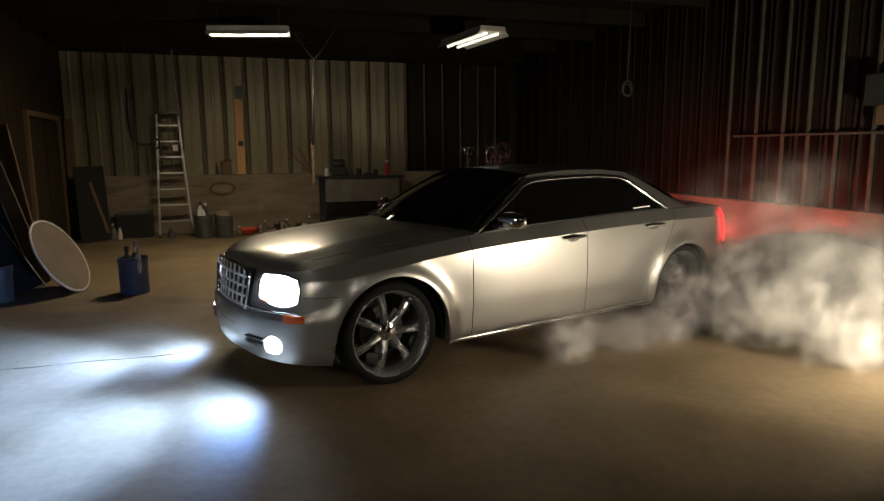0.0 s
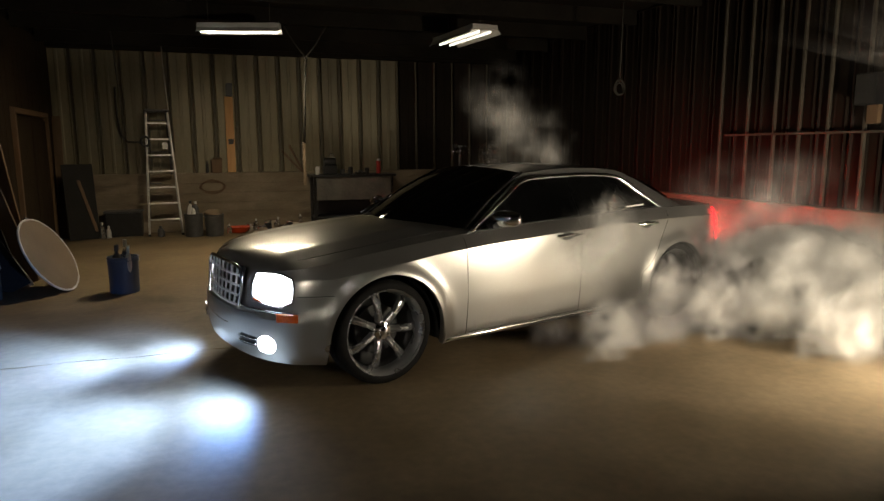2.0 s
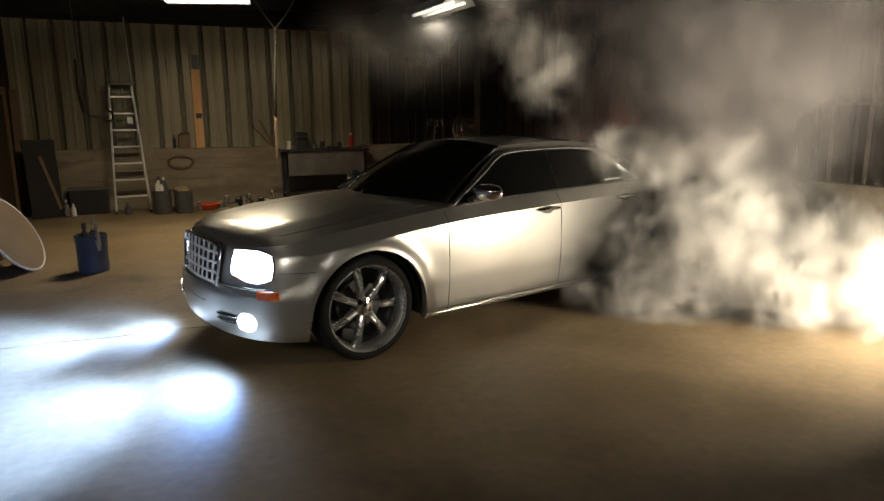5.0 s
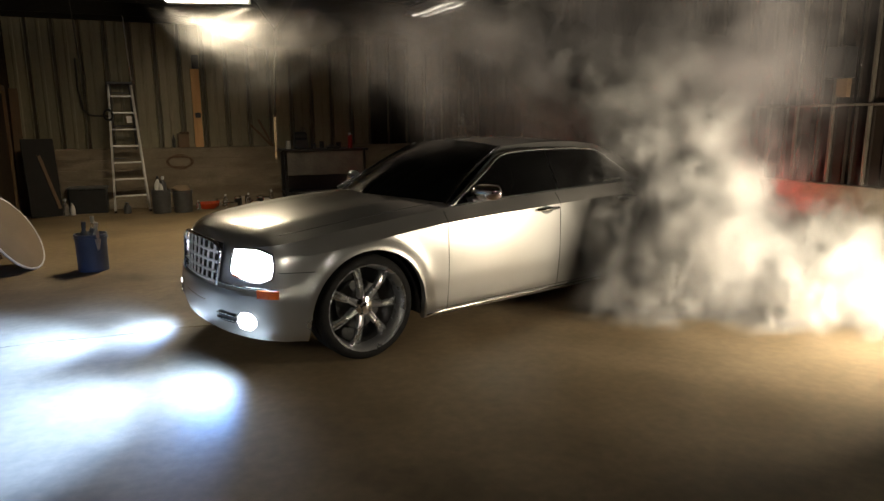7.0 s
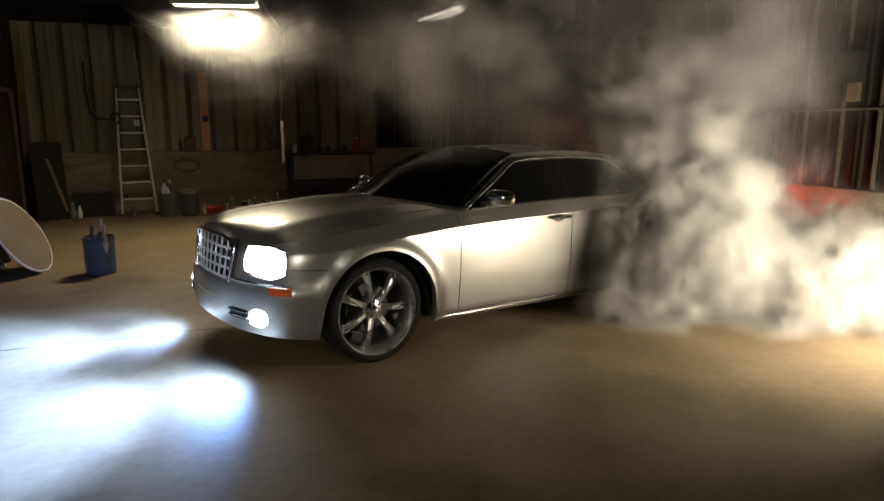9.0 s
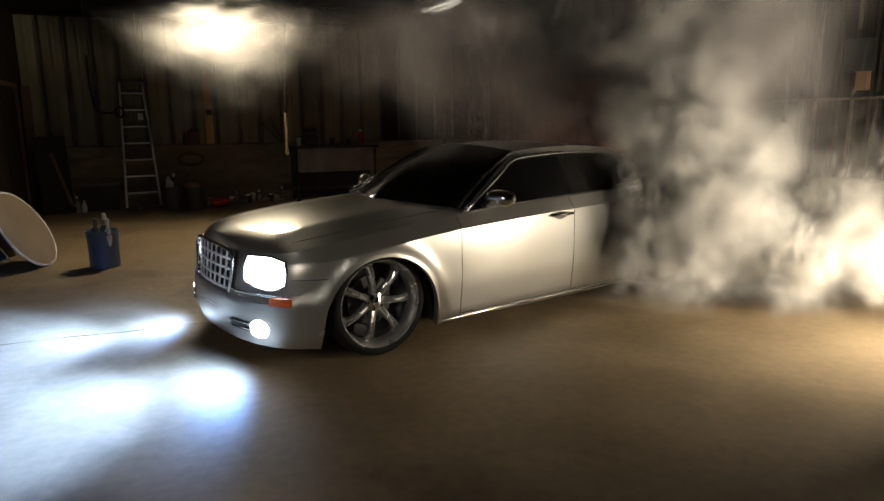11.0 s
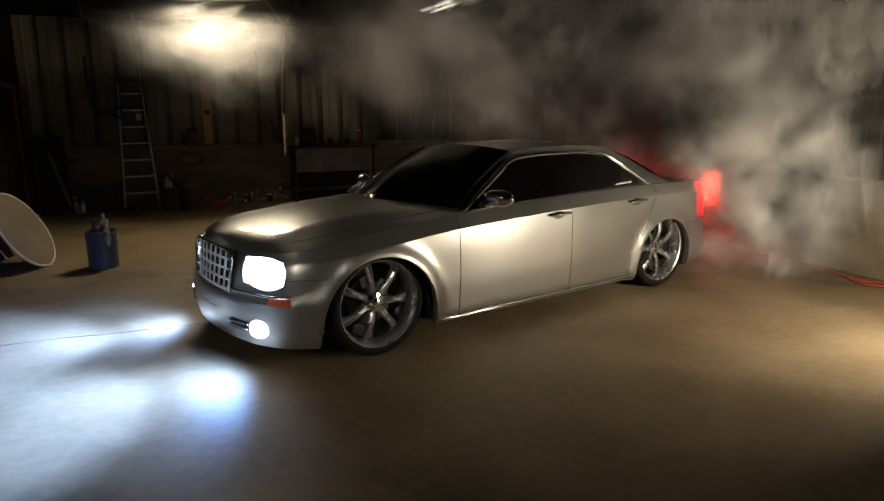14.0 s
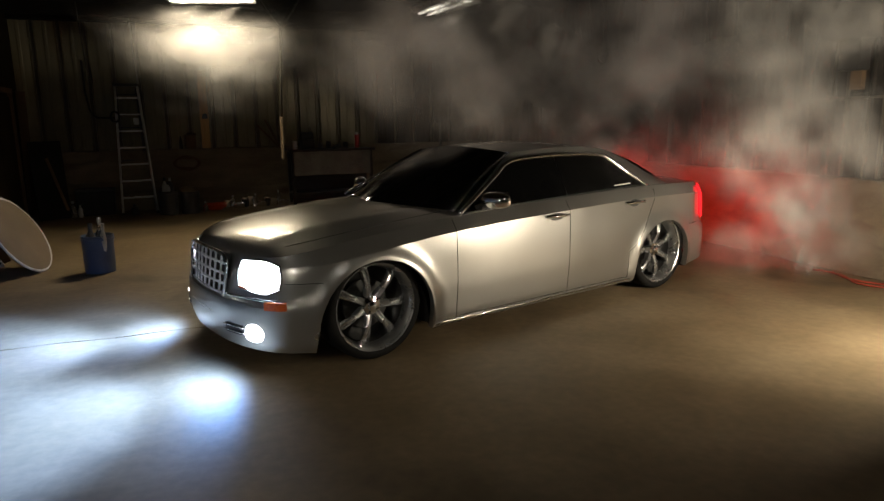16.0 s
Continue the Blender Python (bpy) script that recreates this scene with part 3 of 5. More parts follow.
        part("window_sticker", slab([(-0.92, 1.075), (-1.14, 1.085), (-1.14, 1.097), (-0.92, 1.087)], s * (cabin_y(1.085) + 0.007), 0.002), WHITE, body, "small pale strip of lettering on the rear side window")


def along_line(table, x):
    t = sorted(table)
    for (xa, a), (xb, b) in zip(t, t[1:]):
        if xa <= x <= xb:
            return a + (b - a) * (x - xa) / (xb - xa)
    return t[0][1] if x < t[0][0] else t[-1][1]


def smooth_line(pts, n):
    p = [Vector((x, z, 0)) for x, z in pts]
    out = []
    m = len(p) - 1
    for i in range(n + 1):
        f = i / n * m
        k = min(int(f), m - 1)
        f -= k
        a, b, c, d = p[max(k - 1, 0)], p[k], p[k + 1], p[min(k + 2, m)]
        q = 0.5 * ((2 * b) + (c - a) * f + (2 * a - 5 * b + 4 * c - d) * f * f + (3 * b - a - 3 * c + d) * f**3)
        out.append((q.x, q.y))
    return out


HALF_PLAN = None


def flank_at(x, z, lift=0.0):
    """A point on the flank (left side) at x, z, and its outward normal in plan."""
    best = min(range(1, len(HALF_PLAN) - 1), key=lambda i: abs(HALF_PLAN[i].x - x) + (10 if HALF_PLAN[i].y < 0.45 else 0))
    a, b = HALF_PLAN[best - 1], HALF_PLAN[best + 1]
    f = (a.x - x) / (a.x - b.x) if a.x != b.x else 0.5
    p = a.lerp(b, f)
    d = (b - a).normalized()
    nrm = Vector((d.y, -d.x, 0))
    if nrm.y < 0:
        nrm = -nrm
    return body_point(p, nrm, z, along(BELT, p.x)) + nrm * lift, nrm


def nose_at(y, z, lift=0.0):
    """A point on the nose at y, z."""
    best = min(range(1, len(HALF_PLAN) // 3), key=lambda i: abs(HALF_PLAN[i].y - abs(y)))
    a, b = HALF_PLAN[best - 1], HALF_PLAN[best + 1]
    f = (abs(y) - a.y) / (b.y - a.y)
    p = a.lerp(b, f)
    d = (b - a).normalized()
    nrm = Vector((d.y, -d.x, 0))
    if nrm.x < 0:
        nrm = -nrm
    q = body_point(p, nrm, z, along(BELT, p.x)) + nrm * lift
    return Vector((q.x, q.y if y >= 0 else -q.y, q.z))


def nose_patch(outline, lift, thick=0.012, n=14, m=10):
    """A raised patch on the nose, within y and z bounds given by functions of the share along it."""
    def fn(u, v):
        y, z = outline(u, v)
        e = min(u, 1 - u, v, 1 - v)
        return nose_at(y, z, lift * min(1, e * 8) ** 0.5)
    return sheet(fn, n, m)


def gap_line(pts, r=0.0024):
    return pipe(pts, r, 6)


def wheel(m, side, name_group):
    w = new("wheel")
    w.matrix_world = m
    o = side
    R = 0.362
    tyre = [(0.292, -0.115), (0.312, -0.122), (0.345, -0.118), (R - 0.004, -0.10), (R, -0.085), (R, -0.045), (R - 0.006, -0.042), (R - 0.006, -0.036), (R, -0.033), (R, 0.033), (R - 0.006, 0.036), (R - 0.006, 0.042), (R, 0.045), (R, 0.085),
            (R - 0.004, 0.10), (0.345, 0.118), (0.325, 0.124), (0.303, 0.122), (0.292, 0.115), (0.285, 0.0), (0.292, -0.115)]
    part("tyre", lathe([(r, o * h) for r, h in tyre], 64, "y"), RUBBER, w, "black low-profile tyre", True, 40)
    lip = [(0.288, 0.112), (0.300, 0.121), (0.304, 0.117), (0.300, 0.110), (0.284, 0.098), (0.274, 0.055), (0.266, 0.0), (0.262, -0.10), (0.285, -0.115)]
    part("rim_barrel", lathe([(0.265, o * 0.02), (0.258, o * -0.06), (0.05, o * -0.07)], 48, "y"), BARREL, w, "dark rim barrel", True)
    part("rim", lathe([(r, o * h) for r, h in lip], 64, "y"), POLISHED, w, "polished deep-dish rim lip", True, 50)
    part("brake_disc", lathe([(0.02, o * -0.03), (0.17, o * -0.03), (0.17, o * -0.055), (0.02, o * -0.055)], 40, "y"), BLACK, w)
    part("hub_cap", lathe([(0.001, o * 0.085), (0.018, o * 0.084), (0.030, o * 0.078), (0.034, o * 0.060), (0.062, o * 0.052), (0.070, o * 0.035), (0.072, o * -0.03), (0.001, o * -0.03)], 28, "y"), CHROME, w, "", True, 35)
    n = 7
    spoke = bpy.data.meshes.new("spoke")
    bm = bmesh.new()
    rows = []
    for r, half, h, t in ((0.050, 0.024, 0.048, 0.05), (0.10, 0.021, 0.062, 0.045), (0.15, 0.021, 0.070, 0.04), (0.20, 0.025, 0.068, 0.035), (0.25, 0.031, 0.055, 0.03), (0.272, 0.038, 0.040, 0.03)):
        rows.append([bm.verts.new(v) for v in ((-half, o * (h - t), r), (-half, o * (h - 0.008), r), (-half * 0.55, o * h, r), (-half * 0.25, o * (h - 0.010), r), (half * 0.25, o * (h - 0.010), r), (half * 0.55, o * h, r), (half, o * (h - 0.008), r), (half, o * (h - t), r))])
    for a, b in zip(rows, rows[1:]):
        for j in range(8):
            bm.faces.new((a[j], a[(j + 1) % 8], b[(j + 1) % 8], b[j]))
    bm.faces.new(rows[0]), bm.faces.new(rows[-1])
    bmesh.ops.recalc_face_normals(bm, faces=bm.faces)
    bm.to_mesh(spoke), bm.free()
    spoke.materials.append(POLISHED)
    nut = bpy.data.meshes.new("lug_nut")
    bm = lathe([(0.001, o * 0.070), (0.009, o * 0.070), (0.011, o * 0.050)], 6, "y")
    bm.to_mesh(nut), bm.free()
    nut.materials.append(CHROME)
    for i in range(n):
        a = 2 * math.pi * (i + 0.22) / n
        s = new("spoke", spoke)
        s.parent = w
        s.matrix_local = Matrix.Rotation(a, 4, "Y")
        if i < 5:
            k = new("lug_nut", nut)
            k.parent = w
            b = 2 * math.pi * i / 5
            k.matrix_local = Matrix.Translation((0.052 * math.cos(b), 0, 0.052 * math.sin(b)))
    return w


def build_car():
    global HALF_PLAN
    HALF_PLAN = plan_points()
    car = thing("car", CAR, "silver full-size sedan with chrome grille, tinted windows and lit headlights", "car")
    body = part("body", body_mesh(), PAINT, car, "silver metallic painted body", True, 24)
    cabin(body)
    # dark inner structure behind grille, arches and glass; boxes added to stop light inside
    inner = bmesh.new()
    box(inner, (0, 0, 0.50), (3.9, 1.22, 0.52))
    box(inner, (0, 0, 0.58), (2.1, 1.60, 0.66))
    part("inner_light_block", inner, BLACK, body)
    for s in (1, -1):
        for cx, cz, r in ARCHES:
            n = 24
            bm = bmesh.new()
            ring = [[bm.verts.new((cx + (r + 0.004) * math.cos(math.pi * i / n), s * y, max(0.2, cz - 0.1 + (r + 0.104) * math.sin(math.pi * i / n)) - 0.0)) for y in (0.60, 0.895)] for i in range(n + 1)]
            for a, b in zip(ring, ring[1:]):
                bm.faces.new((a[0], a[1], b[1], b[0]))
            part("arch_liner", bm, BLACK, body)
    # grille: chrome surround, black mesh, thick chrome bars
    g = part("grille", sheet(lambda u, v: (2.372 - 0.045 * v - 0.10 * abs(u - 0.5) ** 2, (u - 0.5) * (0.64 + 0.14 * v), 0.425 + 0.40 * v), 12, 8), MATTE, body, "egg-crate grille with chrome bars")
    frame_pts = []
    for u, v in [(0.5 + 0.5 * math.copysign(abs(math.cos(a)) ** 0.35, math.cos(a)), 0.5 + 0.5 * math.copysign(abs(math.sin(a)) ** 0.35, math.sin(a))) for a in [2 * math.pi * i / 56 for i in range(56)]]:
        frame_pts.append((2.392 - 0.045 * v - 0.10 * abs(u - 0.5) ** 2, (u - 0.5) * (0.66 + 0.15 * v), 0.42 + 0.41 * v))
    part("grille_surround", pipe(frame_pts, 0.013, 8, closed=True), CHROME, body, "chrome grille surround", True)
    for i in range(1, 8):
        u = i / 8
        pts = [(2.384 - 0.045 * v - 0.10 * abs(u - 0.5) ** 2, (u - 0.5) * (0.64 + 0.14 * v), 0.425 + 0.40 * v) for v in (0.02, 0.3, 0.6, 0.98)]
        part("vertical_bar", pipe(pts, 0.0075, 6), SATIN, body, smooth=True)
    for i in range(1, 6):
        v = i / 6
        pts = [(2.389 - 0.045 * v - 0.10 * abs(u - 0.5) ** 2, (u - 0.5) * (0.64 + 0.14 * v), 0.425 + 0.40 * v) for u in (0.01, 0.25, 0.5, 0.75, 0.99)]
        part("horizontal_bar", pipe(pts, 0.0085, 6), SATIN, body, smooth=True)
    for s in (1, -1):
        # head lamp: lit lens, bezel, amber signal below
        def lamp_shape(u, v):
            a, b = 2 * u - 1, 2 * v - 1
            u, v = 0.5 + 0.5 * a * math.sqrt(1 - 0.13 * b * b), 0.5 + 0.5 * b * math.sqrt(1 - 0.13 * a * a)
            w = 0.5 + 0.5 * math.copysign(abs(2 * u - 1) ** 0.9, 2 * u - 1)
            low = 0.632 - 0.035 * math.sin(math.pi * min(1, u * 0.75)) + 0.05 * max(0, u - 0.75) * 2
            high = 0.800 + 0.012 * u - 0.05 * max(0, u - 0.7) * 2
            return s * (0.478 + 0.352 * w), low + (high - low) * v
        lens = nose_patch(lamp_shape, 0.016, n=22, m=16)
        part("headlight", lens, LENS, body, "lit rounded rectangular headlight", True)
        loop = [(i / 12, 0) for i in range(12)] + [(1, i / 8) for i in range(8)] + [(1 - i / 12, 1) for i in range(12)] + [(0, 1 - i / 8) for i in range(8)]
        part("headlight_bezel", pipe([nose_at(*lamp_shape(u, v), 0.002) for u, v in loop], 0.008, 6, closed=True), CHROME, body, "", True)
        part("turn_signal", nose_patch(lambda u, v: (s * (0.505 + 0.10 * u), 0.622 + 0.018 * v - 0.010 * u), 0.022, n=6, m=3), AMBER, body, "amber turn signal", True)
        fog = nose_patch(lambda u, v: (s * (0.675 + 0.065 * (2 * u - 1) * math.sqrt(max(0, 1 - 0.5 * (2 * v - 1) ** 2))), 0.355 + 0.062 * (2 * v - 1) * math.sqrt(max(0, 1 - 0.5 * (2 * u - 1) ** 2))), 0.018, n=12, m=12)
        part("fog_light", fog, FOG, body, "lit round fog light", True)
        intake = nose_patch(lambda u, v: (s * (0.40 + 0.20 * u), 0.325 + 0.075 * v), 0.003, n=8, m=4)
        part("air_intake", intake, BLACK, body)
        for z in (0.345, 0.38):
            part("intake_bar", pipe([nose_at(s * (0.40 + 0.20 * i / 6), z, 0.008) for i in range(7)], 0.006, 6), CHROME, body, "", True)
        # chrome bumper strip and amber marker
        strip = [nose_at(s * (0.36 + 0.46 * i / 16), 0.565 + 0.0 * i, 0.014) for i in range(17)]
        part("bumper_strip", pipe(strip, 0.010, 8), CHROME, body, "chrome bumper strip", True)
        part("strip_shadow", pipe([p + Vector((-0.002, 0, -0.022)) for p in strip], 0.007, 6), BLACK, body)
        bm = bmesh.new()
        a = [flank_at(2.235 - 0.11 * i / 4, 0.538, 0.0)[0] for i in range(5)]
        nrm = flank_at(2.18, 0.538)[1]
        rows = [[bm.verts.new(((p + nrm * l).x, (p + nrm * l).y * s, p.z + dz)) for dz, l in ((-0.030, 0.0), (-0.024, 0.012), (0.024, 0.012), (0.030, 0.0))] for p in a]
        for p, q in zip(rows, rows[1:]):
            for j in range(3):
                bm.faces.new((p[j], q[j], q[j + 1], p[j + 1]))
        part("side_marker", bm, AMBER, body, "amber side marker lens")
        # shut lines
        def seam(pts):
            part("shut_line", gap_line([Vector((p.x, p.y * s, p.z)) for p in pts]), SEAM, body)
        seam([flank_at(0.875 + 0.0 * i, 0.225 + (0.965 - 0.225) * i / 18, 0.0005)[0] for i in range(19)])
        seam([flank_at(-0.262 - 0.004 * i / 18, 0.235 + (1.02 - 0.235) * i / 18, 0.0005)[0] for i in range(19)])
        seam([flank_at(-1.02 - 0.38 * max(0, (i - 6) / 12) ** 0.7, 0.24 + (1.03 - 0.24) * i / 18, 0.0005)[0] for i in range(19)])
        seam([flank_at(2.13 - 0.22 * i / 10, 0.672, 0.0005)[0] for i in range(11)])
        seam([flank_at(-1.93 - 0.30 * i / 10, 0.66, 0.0005)[0] for i in range(11)])
        seam([flank_at(0.85 - 1.85 * i / 20, 0.262 + 0.01 * i / 20, 0.0005)[0] for i in range(21)])
        part("sill_moulding", pipe([Vector((p.x, p.y * s, p.z)) for p in [flank_at(1.06 - 2.12 * i / 24, 0.235 + 0.012 * i / 24, 0.004)[0] for i in range(25)]], 0.008, 6), CHROME, body, "thin bright sill moulding", True)
        # hood shut line
        pts = []
        for i in range(18):
            x = 2.22 - 1.36 * i / 17
            top, mid = along(BELT, x), along(SPINE, x)
            f = 0.16
            q = flank_at(x, top)[0]
            pts.append(Vector((q.x, s * q.y * (1 - f), top + (mid - top) * (1 - (1 - f) ** 2.3) + 0.001)))
        part("bonnet_line", gap_line(pts, 0.0018), SEAM, body)
        # door handles
        for x, z in ((-0.11, 0.905), (-1.075, 0.935)):
            q, nrm = flank_at(x, z)
            bm = pipe([(q.x + 0.125, s * (q.y - 0.004), z), (q.x + 0.10, s * (q.y + 0.030), z + 0.003), (q.x, s * (q.y + 0.040), z + 0.005), (q.x - 0.10, s * (q.y + 0.030), z + 0.003), (q.x - 0.125, s * (q.y - 0.004), z)], 0.013, 8)
            h = part("door_handle", bm, CHROME, body, "chrome door handle", True)
            part("handle_recess", lathe([(0.001, 0.001), (0.050, 0.002), (0.055, -0.006)], 20, "y", None, pose(q.x, s * (q.y + 0.001), z - 0.006) @ Matrix.Diagonal((1.4, s, 0.62, 1))), GREY, body)
        # mirror
        shell = bmesh.new()
        bmesh.ops.create_uvsphere(shell, u_segments=24, v_segments=14, radius=1)
        for v in shell.verts:
            x, y, z = v.co
            v.co = Vector((0.555 + 0.075 * x - (0.03 if x < 0 else 0) * x + 0.03 * (y if s > 0 else -y) * -1, s * 0.99 + 0.115 * math.copysign(abs(y) ** 0.8, y), 1.085 + 0.062 * math.copysign(abs(z) ** 0.75, z)))
        part("door_mirror", shell, CHROME, body, "chrome door mirror", True)
        part("mirror_arm", boxed((0.60, s * 0.885, 1.03), (0.09, 0.10, 0.035), None, 0.01), BLACK, body)
        # tail lamp, wrapped round the rear corner
        def tail(u, v):
            x = -2.14 - 0.26 * u + 0.02 * v
            z = 0.695 + 0.315 * v
            q, nrm = flank_at(min(-2.1, x), z, 0.022)
            return (q.x - 0.01, s * q.y, z)
        part("tail_light", sheet(tail, 8, 10), REDLENS, body, "lit red tail light", True)
        part("exhaust", lathe([(0.028, 0), (0.034, 0), (0.034, -0.1), (0.028, -0.1)], 20, "x", None, pose(-2.38, s * 0.55, 0.29)), CHROME, body)
        part("wiper", pipe([(0.98, s * 0.12 - 0.30, 1.035), (0.93, s * 0.12 + 0.1, 1.045), (0.88, s * 0.12 + 0.28, 1.045)], 0.007, 6), BLACK, body)
    wheels = {}
    for key, x, s in (("front", AXLE, 1), ("front", AXLE, -1), ("rear", -AXLE, 1), ("rear", -AXLE, -1)):
        w = wheel(pose(0, 0, 0), s, "")
        w.parent = car
        w.matrix_local = pose(x, s * 0.785, HUB)
        wheels[key, s] = w
    return car, body, wheels


# ---------------------------------------------------------------- things along the walls
def build_ladder():
    ob = thing("step_ladder", pose(-3.22, 7.72, 0, 0, 0, 8), "tall aluminium step ladder standing before the kneewall", "ladder")

    def rail(a, b, w, d):
        a, b = Vector(a), Vector(b)
        m = (b - a).to_track_quat("Z", "Y").to_matrix().to_4x4()
        return boxed((a + b) / 2, (w, d, (b - a).length), m, 0.004)
    lean = 0.42
    for s in (-1, 1):
        part("front_rail", rail((s * 0.29, 0, 0), (s * 0.185, lean, 2.30), 0.030, 0.062), ALU, ob)
        part("rear_rail", rail((s * 0.25, 0.62, 0), (s * 0.165, lean + 0.06, 2.26), 0.024, 0.04), GREY, ob)
        part("foot", boxed((s * 0.29, 0, 0.02), (0.045, 0.08, 0.04), None, 0.006), BLACK, ob)
    for i in range(1, 8):
        f = i * 0.297 / 2.30
        half = 0.29 - 0.105 * f
        part("tread", boxed((0, lean * f + 0.02, i * 0.297), (2 * half - 0.01, 0.085, 0.028), None, 0.004), ALU, ob)
        if i % 2:
            part("rear_brace", boxed((0, 0.62 - 0.14 * f, i * 0.297 + 0.06), (2 * half - 0.09, 0.014, 0.020), None, 0.002), GREY, ob)
    part("top_cap", boxed((0, lean + 0.03, 2.31), (0.43, 0.15, 0.05), None, 0.012), BLACK, ob)
    part("label_plate", boxed((0.10, lean * 0.72 - 0.03, 1.66), (0.09, 0.006, 0.12), pose(0, 0, 0, -10), 0.002), WHITE, ob)
    bm = pipe([(-0.24 + 0.07 * math.cos(a), lean * 0.73 - 0.05, 1.74 + 0.09 * math.sin(a)) for a in [2 * math.pi * i / 20 for i in range(20)]], 0.018, 8, closed=True)
    part("cable_coil", bm, BLACK, ob, "", True)


def tin(name, x, y, r, h, mat, label, category, z=0.0, lid=None, taper=0.92, handle=False, group=""):
    ob = thing(name, pose(x, y, z), label, category, group)
    prof = [(0.001, 0.004), (r * taper, 0.0), (r * taper + 0.003, 0.01), (r * 0.97, h * 0.88), (r * 1.03, h * 0.885), (r * 1.03, h * 0.92), (r * 0.985, h * 0.925), (r, h - 0.012), (r * 1.02, h), (r * 0.95, h), (r * 0.93, h * 0.5), (r * 0.9 * taper, 0.02), (0.001, 0.02)]
    part("shell", lathe(prof, 32), mat, ob, "", True, 35)
    if lid:
        part("lid", lathe([(0.001, h + 0.012), (r * 0.9, h + 0.012), (r * 1.04, h + 0.008), (r * 1.05, h - 0.02), (r * 1.03, h - 0.02)], 32), lid, ob, "", True, 35)
    if handle:
        part("bail_handle", pipe([(r * 1.03 * math.cos(a), 0.02 + r * 0.3 * math.sin(a), h * 0.9 - 0.5 * r * math.sin(a)) for a in [math.pi * i / 14 for i in range(15)]], 0.004, 6), ALU, ob, "", True)
    return ob


def bottle(x, y, z, r, h, mat, label, cap, lean=0.0):
    ob = thing("bottle", pose(x, y, z, lean, lean * 0.6), label, "bottle")
    part("flask", lathe([(0.001, 0), (r, 0.004), (r * 1.02, h * 0.1), (r, h * 0.62), (r * 0.75, h * 0.74), (r * 0.36, h * 0.82), (r * 0.34, h * 0.9), (0.001, h * 0.9)], 20), mat, ob, "", True, 40)
    part("cap", lathe([(r * 0.42, h * 0.86), (r * 0.46, h * 0.88), (r * 0.44, h), (0.001, h)], 14), cap, ob, "", True, 40)
    return ob


def board(name, a, b, width, thick, mat, label, category="board", twist=0):
    a, b = Vector(a), Vector(b)
    d = (b - a)
    m = Matrix.Translation(a) @ d.to_track_quat("Z", "Y").to_matrix().to_4x4() @ pose(0, 0, 0, 0, 0, twist)
    ob = tagged(part(name, boxed((0, 0, d.length / 2), (width, thick, d.length), None, 0.004), mat), label, category)
    ob.matrix_world = m
    return ob


